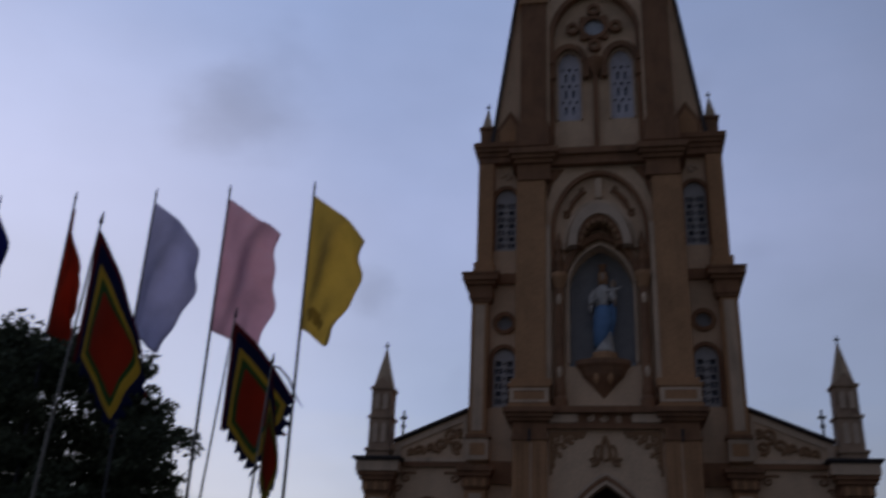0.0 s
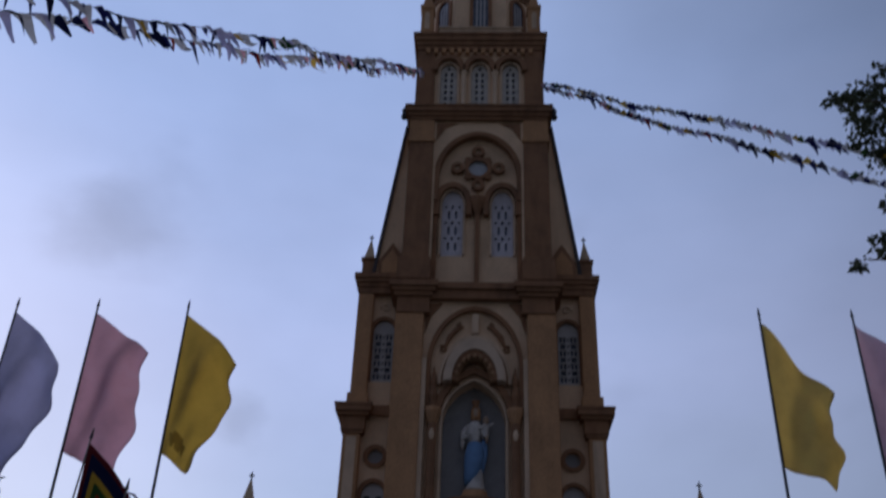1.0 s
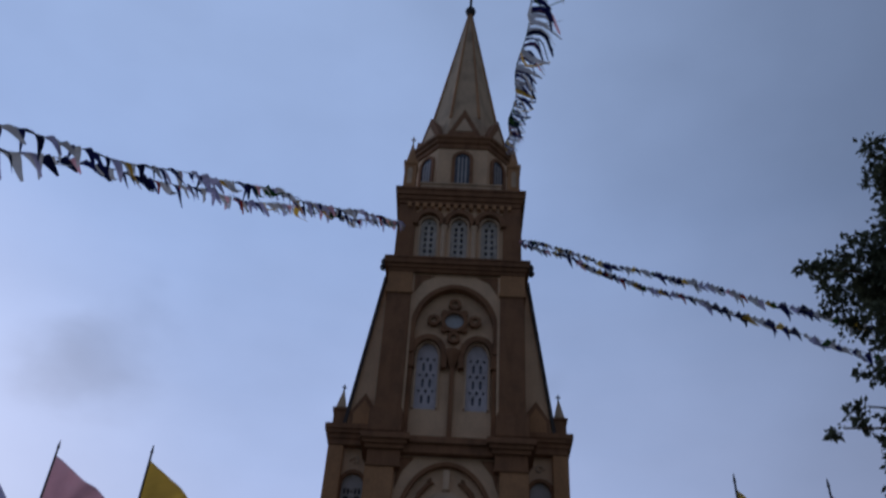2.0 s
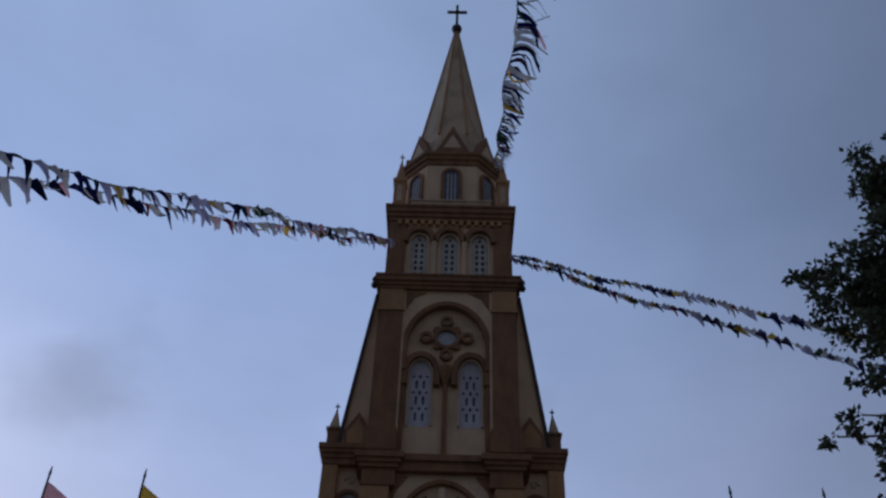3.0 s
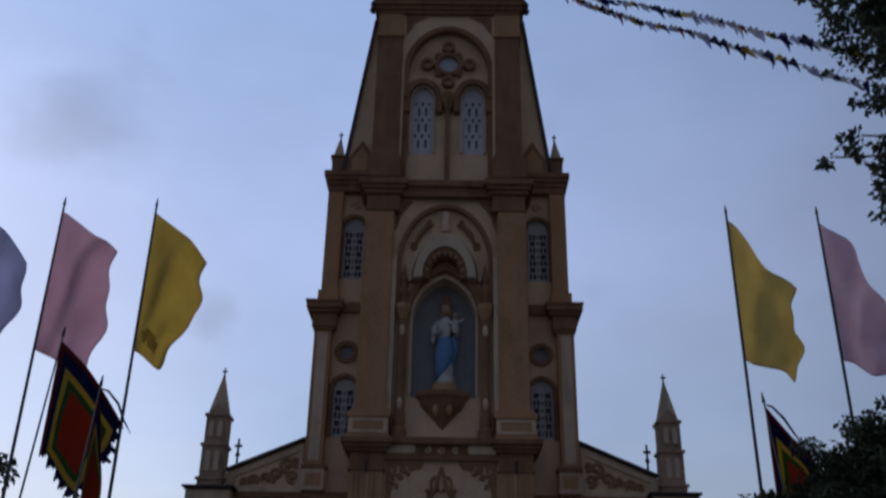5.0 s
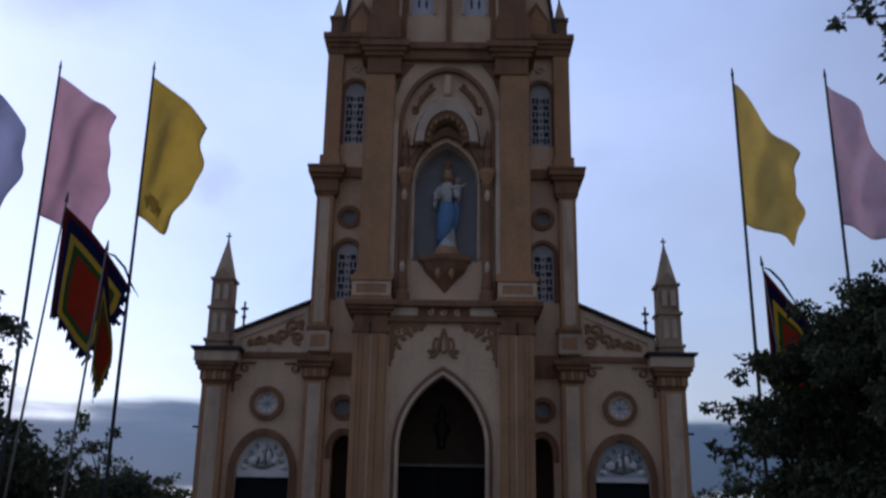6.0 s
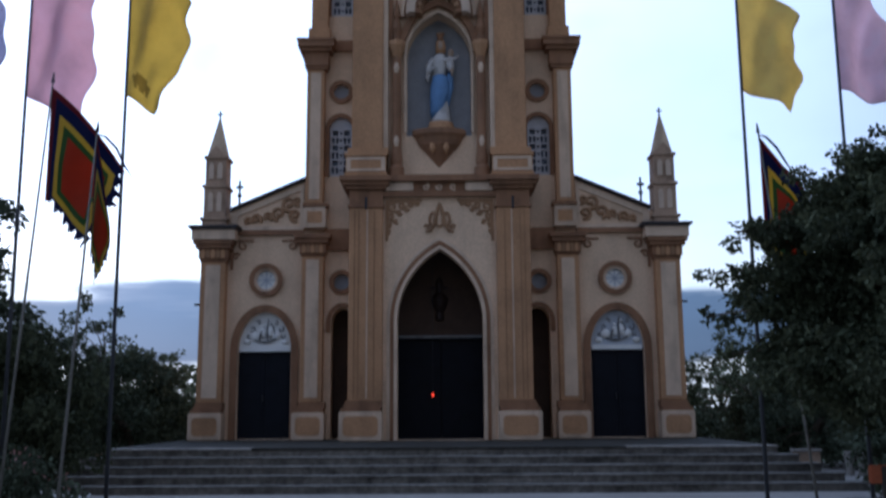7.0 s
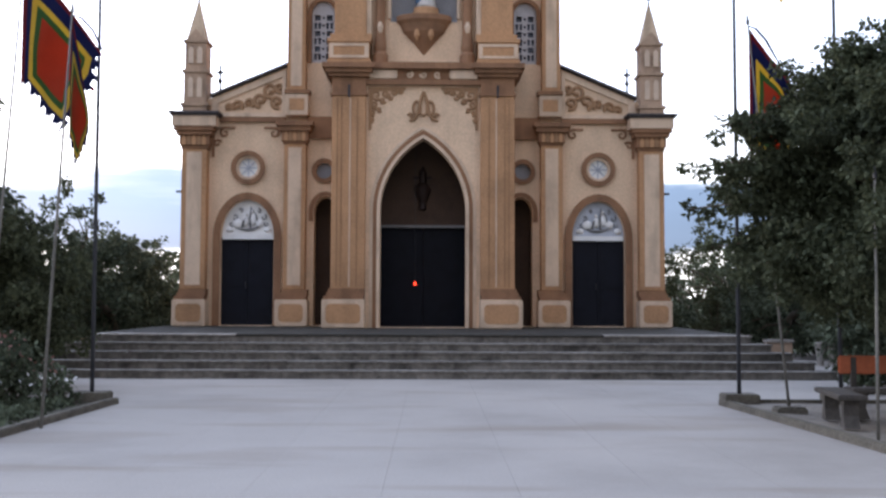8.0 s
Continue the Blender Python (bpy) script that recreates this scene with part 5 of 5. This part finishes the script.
def bunting(a, b, sag, step, size, seed, label, blow=0.75, along=0.45, slim=1.0):
    """A string with small pennants of mixed colours, each blown a little differently."""
    rr = random.Random(seed)
    a, b = Vector(a), Vector(b)
    th = thing("bunting", label, "bunting", "strings of pennants", at=a)
    wob = [rr.uniform(0, 6) for _ in range(3)]
    at = lambda u: (b - a) * u + Vector((0.05 * math.sin(u * 23 + wob[0]), 0, -sag * 4 * u * (1 - u) + 0.06 * math.sin(u * 17 + wob[1]) + 0.03 * math.sin(u * 41 + wob[2])))
    bm = bmesh.new()
    tube(bm, [at(i / 60) for i in range(61)], 0.008, 4)
    part("string", bm, IRON, th)
    n = int((b - a).length / step)
    # blown pennants swing half-way out of the line of their string
    turn = along * math.atan((b.y - a.y) / (b.x - a.x))
    for i in range(n):
        u = (i + 0.5 + rr.uniform(-0.3, 0.3)) / n
        if rr.random() < 0.06:
            continue
        ob = new("pennant", PENNANTS[rr.randrange(24)])
        ob.parent = th
        s = size * rr.uniform(0.7, 1.25)
        lean = rr.gauss(blow, 0.2)
        m = Matrix.Translation(at(u)) @ Matrix.Rotation(lean, 4, Vector((0.3, -1, 0))) @ Matrix.Rotation(turn + rr.uniform(-0.45, 0.45), 4, "Z")
        ob.matrix_basis = m @ Matrix.Diagonal((s * slim, s, s, 1))


def make_bunting():
    pennant_meshes()
    lab = "string of small coloured pennants tied to the tower"
    bunting((-2.36, -1.08, 26.25), (-5.35, -23.3, 7.33), 0.03, 0.2, 0.35, 21, lab)
    bunting((-2.36, -1.08, 26.15), (-5.72, -23.1, 7.3), 0.15, 0.2, 0.35, 22, lab)
    bunting((2.36, -1.08, 25.6), (10.0, -17.3, 9.02), 0.15, 0.21, 0.31, 23, lab)
    bunting((2.36, -1.08, 25.5), (10.0, -17.0, 8.5), 0.3, 0.21, 0.31, 24, lab)
    bunting((1.75, -0.9, 30.6), (0.78, -25.0, 8.47), 0.05, 0.2, 0.44, 25, lab, 1.3, 0.85, 0.55)


# ---------------------------------------------------------------- planting
def leaves(parent, clumps, leaf, per, seed, mat, name="crown"):
    """Crown of small folded leaves in clumps: (x, y, z, radius)."""
    rg = np.random.default_rng(seed)
    vs = []
    for cx, cy, cz, r in clumps:
        n = max(12, int(per * r * r))
        d = rg.normal(size=(n, 3))
        d /= np.linalg.norm(d, axis=1)[:, None]
        rad = r * (0.15 + 0.85 * rg.random(n) ** 0.6)
        lump = 1 + 0.25 * np.sin(d[:, 0] * 5 + cx * 3) * np.sin(d[:, 1] * 6 + cy) + 0.2 * np.sin(d[:, 2] * 7 + cz)
        p = np.array((cx, cy, cz)) + d * (rad * lump)[:, None] * np.array((1, 1, 0.72))
        a = d * 0.8 + rg.normal(size=(n, 3)) * 0.7
        a[:, 2] -= 0.45
        a /= np.linalg.norm(a, axis=1)[:, None]
        b = np.cross(a, rg.normal(size=(n, 3)))
        b /= np.linalg.norm(b, axis=1)[:, None] + 1e-9
        c = np.cross(a, b)
        s = leaf * (0.6 + 0.8 * rg.random(n))[:, None]
        vs.append(np.stack([p, p + a * s * 0.45 + b * s * 0.3 + c * s * 0.08, p + a * s, p + a * s * 0.45 - b * s * 0.3 + c * s * 0.08], 1).reshape(-1, 3))
    v = np.concatenate(vs)
    idx = np.arange(len(v)).reshape(-1, 4)
    f = np.concatenate([idx[:, [0, 1, 2]], idx[:, [0, 2, 3]]])
    me = bpy.data.meshes.new(name)
    me.from_pydata(v.tolist(), [], f.tolist())
    me.materials.append(mat)
    ob = new(name, me)
    ob.parent = parent
    return ob


def tree(x, y, h, spread, crown_z, seed, label, leaf=0.11, per=900, mat=LEAF, clumps=26, group="", name="tree", trunk=0.16, low=0.72, taper=1.4, boughs=()):
    """Tapered trunk, forked limbs, crown of clumps with loose sprigs round its edge."""
    rr = random.Random(seed)
    t = thing(name, label, "tree", group, at=(x, y, -0.02))
    b = bmesh.new()
    bend = [(rr.uniform(-.12, .12) * k, rr.uniform(-.12, .12) * k, crown_z * k / 4) for k in range(5)]
    tube(b, bend, [trunk * (1.3 - 0.15 * k) for k in range(5)], 9)
    part("trunk", b, BARK, t, smooth=True)
    cl = []
    top = Vector(bend[-1])
    z_low = crown_z * low
    for k in range(clumps):
        ang = k * 2.399 + rr.uniform(-.4, .4)
        v = (k + 0.5) / clumps
        env = math.sqrt(max(0.02, 1 - (2 * v - 0.85) ** 2 / (taper if v > 0.425 else 1.4)))
        wide = spread * env * (0.2 + 0.75 * math.sqrt(rr.random()))
        r = spread * rr.uniform(0.17, 0.31)
        c = Vector((math.cos(ang) * wide, math.sin(ang) * wide, z_low + (h - r * 0.6 - z_low) * v))
        cl.append((*c, r))
        b = bmesh.new()
        st = Vector(bend[2]).lerp(top, min(1, 0.3 + v))
        tube(b, [st, st.lerp(c, 0.55) + Vector((0, 0, 0.1 * spread)), c], [trunk * 0.42, trunk * 0.24, trunk * 0.08], 5)
        if k < 12:
            part("limb", b, BARK, t, smooth=True)
        else:
            b.free()
        for q in range(5):
            d = Vector((math.cos(ang + rr.uniform(-1.1, 1.1)), math.sin(ang + rr.uniform(-1.1, 1.1)), rr.uniform(-0.5, 0.7))).normalized()
            cl.append((*(c + d * r * rr.uniform(0.9, 1.6)), r * rr.uniform(0.16, 0.36)))
    # long boughs that reach past the crown: their tips (x, y, z in the place) and the size of the sprays
    for tx, ty, tz, r in boughs:
        tip = Vector((tx - x, ty - y, tz + 0.02))
        st = Vector((0, 0, max(crown_z * 0.8, tip.z * 0.86)))
        mid = st.lerp(tip, 0.55) + Vector((0, 0, 0.12 * (tip - st).length))
        b = bmesh.new()
        tube(b, [st, mid, tip], [trunk * 0.4, trunk * 0.2, 0.012], 5)
        part("bough", b, BARK, t, smooth=True)
        for q in range(9):
            u = 0.42 + 0.6 * q / 8
            p = st.lerp(mid, u * 2) if u < 0.5 else mid.lerp(tip, u * 2 - 1)
            k = r * (1.25 - 0.75 * (q / 8)) * rr.uniform(0.75, 1.2)
            p = p + Vector((rr.uniform(-.4, .4) * r, rr.uniform(-.6, .6) * r, rr.uniform(-.7, .35) * r))
            cl.append((*p, k))
            for e in range(2):
                cl.append((p.x + rr.uniform(-1.3, 1.3) * k, p.y + rr.uniform(-1, 1) * k, p.z + rr.uniform(-1.3, 0.9) * k, k * rr.uniform(0.25, 0.45)))
    leaves(t, cl, leaf, per, seed, mat)
    return t


def bush(x, y, h, r, seed, label, mat=LEAF, leaf=0.09, per=1500, flowers=None, group=""):
    rr = random.Random(seed)
    t = thing("bush", label, "bush", group, at=(x, y, 0.0))
    b = bmesh.new()
    cl = []
    for k in range(9):
        a = k * 2.4
        c = Vector((math.cos(a) * r * rr.uniform(0.1, 0.8), math.sin(a) * r * rr.uniform(0.1, 0.8), h * rr.uniform(0.3, 0.85)))
        cl.append((*c, r * rr.uniform(0.35, 0.55)))
        tube(b, [(0, 0, 0), c * 0.5 + Vector((0, 0, 0.1)), c], [0.03, 0.02, 0.01], 5)
    part("stems", b, BARK, t)
    leaves(t, cl, leaf, per, seed, mat, "foliage")
    if flowers:
        leaves(t, [(c[0], c[1], c[2] + 0.1, c[3]) for c in cl[:5]], 0.08, 22, seed + 1, flowers, "blossoms")
    return t


def bed(name, s, label):
    X = lambda v: s * v
    e = 4.86 if s < 0 else 5.0
    k = 0.05 if s < 0 else 0.085

    def splay(bm):
        for v in bm.verts:
            v.co.x += s * k * max(0.0, -12.3 - v.co.y)

    th = thing(name, label, "planting bed", kind="structure")
    for x0, x1, y0, y1 in ((e, e + 0.14, -30.0, -12.3), (e + 0.14, 12.5, -12.44, -12.3)):
        b = boxes((X(x0), X(x1), y0, y1, -0.05, 0.10), bevel=0.02)
        splay(b)
        part("kerb", b, KERB, th, "low mossy concrete kerb")
    b = bmesh.new()
    vs = [[b.verts.new((X(e + 0.12) + s * 0.62 * i, -29.9 + 0.972 * j, 0.045 + (0.05 * noise.noise(Vector((i * 0.7, j * 0.6, s))) if 0 < i < 12 and 0 < j < 18 else 0))) for j in range(19)] for i in range(13)]
    for i in range(12):
        for j in range(18):
            b.faces.new((vs[i][j], vs[i + 1][j], vs[i + 1][j + 1], vs[i][j + 1]))
    splay(b)
    part("soil", b, SOIL if s < 0 else BEDFLOOR, th)


def bench(x, y, turn, board):
    t = thing("garden_bench", "concrete bench with an orange backboard" if board else "plain grey concrete bench", "bench", "benches", at=(x, y, 0.06))
    part("seat", boxes((-0.62, 0.62, -0.19, 0.19, 0.37, 0.44), bevel=0.02), BENCHSTONE, t)
    for q in (-0.45, 0.45):
        b = bmesh.new()
        plate(b, [(q - 0.11, 0), (q + 0.11, 0), (q + 0.085, 0.06), (q + 0.05, 0.16), (q + 0.06, 0.30), (q + 0.1, 0.37), (q - 0.1, 0.37), (q - 0.06, 0.30), (q - 0.05, 0.16), (q - 0.085, 0.06)], -0.1, 0.1)
        part("leg", b, BENCHSTONE, t)
    if board:
        part("backboard", boxes((-0.66, 0.66, 0.17, 0.22, 0.62, 0.88), bevel=0.02), ORANGE, t, "orange painted backboard")
        for q in (-0.45, 0.45):
            part("post", boxes((q - 0.04, q + 0.04, 0.16, 0.2, 0.3, 0.86)), BENCHSTONE, t)
    t.rotation_euler = (0, 0, radians(turn))


def make_planting():
    bed("planting_bed", -1, "dark soil bed with a low concrete kerb")
    bed("planting_bed", 1, "bare trodden bed with a low concrete kerb")
    for x0, x1, y, h in ((9.44, 10.14, -2.0, 0.68), (-9.62, -9.12, -1.5, 0.76)):
        w = thing("low_wall", "low pinkish plaster wall beside the steps", "wall", "low walls by the steps", at=((x0 + x1) / 2, y, -0.06))
        d = (x1 - x0) / 2
        part("wall_body", boxes((-d, d, -0.1, 0.1, 0.0, h - 0.06), bevel=0.015), PINNACLE, w)
        part("coping", boxes((-d - 0.04, d + 0.04, -0.14, 0.14, h - 0.06, h + 0.02), bevel=0.015), NOSING, w)
    for x, h in ((10.53, 0.68), (10.85, 0.62)):
        pot = thing("garden_pot", "small pale garden pot on the ground", "pot", "pots beside the steps", at=(x, -3.0, -0.06))
        b = bmesh.new()
        lathe(b, 0, 0, [(0.10, 0.0), (0.11, 0.05), (0.09, 0.1), (0.10, h * 0.5), (0.15, h - 0.08), (0.17, h - 0.06), (0.17, h), (0.14, h - 0.01)], 14)
        part("pot_body", b, NOSING, pot, smooth=False)
        b = bmesh.new()
        lathe(b, 0, 0, [(0.13, h - 0.05), (0.12, h - 0.003)], 14)
        part("potting_soil", b, SOIL, pot)
    bench(6.78, -14.55, 0, True)
    bench(5.84, -15.05, 82, False)
    grass = thing("bed_grass", "short dark grass in the planting bed", "grass", kind="stuff")
    rg = random.Random(12)
    leaves(grass, [(-5.4 - 2.2 * rg.random() ** 1.5, -12.8 - 6.5 * rg.random(), 0.06, 0.16) for _ in range(420)], 0.10, 900, 15, LEAF, "blades")
    tree(7.3, -14.6, 5.75, 2.3, 2.5, 31, "dense dark green tree beside the courtyard", per=3700, clumps=74, leaf=0.082, low=0.72, taper=0.9, mat=LEAF_NEAR,
         boughs=((3.95, -14.6, 3.62, 0.2), (4.0, -14.3, 3.05, 0.2), (4.3, -14.8, 4.2, 0.22), (4.65, -14.5, 4.2, 0.22), (5.1, -14.6, 4.25, 0.3), (4.35, -14.2, 2.5, 0.18), (4.9, -14.9, 2.25, 0.26),
                 (5.65, -14.4, 4.95, 0.3), (6.1, -14.8, 5.3, 0.36), (4.6, -14.0, 3.4, 0.42), (5.2, -14.1, 2.7, 0.45), (5.6, -14.9, 2.0, 0.4), (6.4, -15.2, 1.9, 0.45), (7.0, -15.3, 1.8, 0.5)))
    # crown made wider and lower beyond the view, added to shade the nearer tree
    tree(9.5, -17.5, 14.8, 3.0, 9.0, 32, "tall leafy tree with long drooping boughs", per=2300, clumps=60, leaf=0.10, low=0.5,
         boughs=((5.35, -17.5, 10.75, 0.28), (5.75, -17.3, 11.2, 0.38), (6.5, -17.5, 9.4, 0.55), (6.45, -17.4, 8.4, 0.5), (6.6, -17.6, 10.4, 0.6), (6.9, -17.4, 11.6, 0.6), (7.0, -17.5, 12.9, 0.55), (6.4, -17.6, 7.3, 0.4), (6.3, -17.6, 10.9, 0.45), (6.75, -17.4, 13.3, 0.4), (6.9, -17.6, 12.6, 0.45), (6.6, -17.7, 11.9, 0.4), (5.15, -17.5, 8.1, 0.15), (5.6, -17.4, 8.5, 0.28), (5.9, -17.3, 8.0, 0.34),
                 (5.75, -17.6, 7.6, 0.24), (6.1, -17.4, 9.9, 0.36), (5.95, -17.2, 9.2, 0.34), (5.85, -17.5, 6.9, 0.26), (6.2, -17.5, 6.4, 0.3)))
    tree(-11.2, -10.5, 7.9, 2.8, 3.4, 33, "broad dark green tree behind the flags", per=1900, clumps=64, leaf=0.13)
    for x, y, h, sd in ((-13.4, -3.0, 4.7, 71), (-11.6, -1.5, 4.3, 72), (-9.6, 1.5, 3.7, 73), (-15.6, -2.0, 5.0, 74)):
        tree(x, y, h, 1.9, 1.6, sd, "dense dark tree beside the church", per=1300, clumps=46, leaf=0.13, low=0.3, group="trees beside the church")
    for x, y, h, sd in ((11.2, 1.0, 3.6, 75), (13.4, -0.5, 4.2, 76), (12.6, -5.0, 3.8, 77), (15.6, -3.5, 4.4, 78), (10.6, -9.6, 3.4, 79)):
        tree(x, y, h, 1.9, 1.4, sd, "dense dark tree beside the church", per=1300, clumps=46, leaf=0.13, low=0.25, group="trees beside the church")
    tree(-8.1, -10.2, 3.3, 1.6, 1.4, 34, "low dark green tree behind the flags", per=2300, clumps=44, leaf=0.11, mat=LEAF_DRY, low=0.4)
    bush(-6.5, -12.4, 1.25, 0.8, 41, "low flowering bush in the bed", flowers=PETAL_RED)
    bush(-7.3, -13.6, 1.3, 0.9, 42, "low flowering bush in the bed", flowers=PETAL_WHITE)
    bush(-5.75, -12.9, 0.6, 0.4, 43, "small flowering bush in the bed", flowers=PETAL_WHITE)
    bush(9.4, 2.6, 2.3, 1.1, 44, "rounded green bush beside the church", mat=LEAF_DRY)
    tree(-10.5, 0.5, 5.25, 0.9, 3.6, 35, "slim young tree with a tufted head", per=1100, clumps=16, leaf=0.12, trunk=0.07)
    a = tree(-14.5, 14.0, 4.9, 2.7, 1.9, 36, "dark tree in the grove behind the church", per=120, clumps=20, leaf=0.19, group="grove behind the church")
    c = tree(13.5, 14.0, 5.4, 2.7, 2.0, 37, "dark tree in the grove behind the church", per=120, clumps=18, leaf=0.19, group="grove behind the church", mat=LEAF_DRY)
    rr = random.Random(3)
    for s in (-1, 1):
        for k in range(15):
            src = a if k % 2 else c
            x = s * (9.5 + k * 2.3 + rr.uniform(-0.8, 0.8))
            y = 10 + rr.uniform(-4, 14)
            if abs(x) < 9.5:
                continue
            t = copy_thing(src, pose(x, y, -0.02, 0, 0, rr.uniform(0, 360)))
            k2 = rr.uniform(0.66, 0.92) if s < 0 else rr.uniform(0.72, 0.95)
            t.scale = (k2, k2, k2)
    # low hedge and scrub that close the yard
    for s in (-1, 1):
        for k in range(7):
            bush(s * (9.6 + 1.9 * k), 5.5 + rr.uniform(-1.5, 1.5), rr.uniform(1.3, 1.9) if s > 0 else rr.uniform(2.0, 2.7), 1.2 if s > 0 else 1.6, 60 + k + 10 * s, "dark scrub at the edge of the yard", per=1000, leaf=0.17, group="scrub behind the yard")
        for k in range(5):
            bush(s * (8.6 + 1.5 * k), -9.5 + rr.uniform(-0.6, 0.6) + 1.2 * k, 1.5, 1.1, 90 + k + 10 * s, "dark green shrub beside the yard", per=1500, leaf=0.13, group="shrubs beside the yard")
    far = thing("far_woods", "distant dark line of trees", "woods", kind="stuff")
    cl = [(x, 75 + 12 * math.sin(x), 2.5 + 1.6 * math.sin(x * 0.7), 4.5) for x in range(-110, 111, 5)]
    leaves(far, cl, 0.8, 26, 51, LEAF, "far_crowns")


make_flags()
make_bunting()
make_planting()
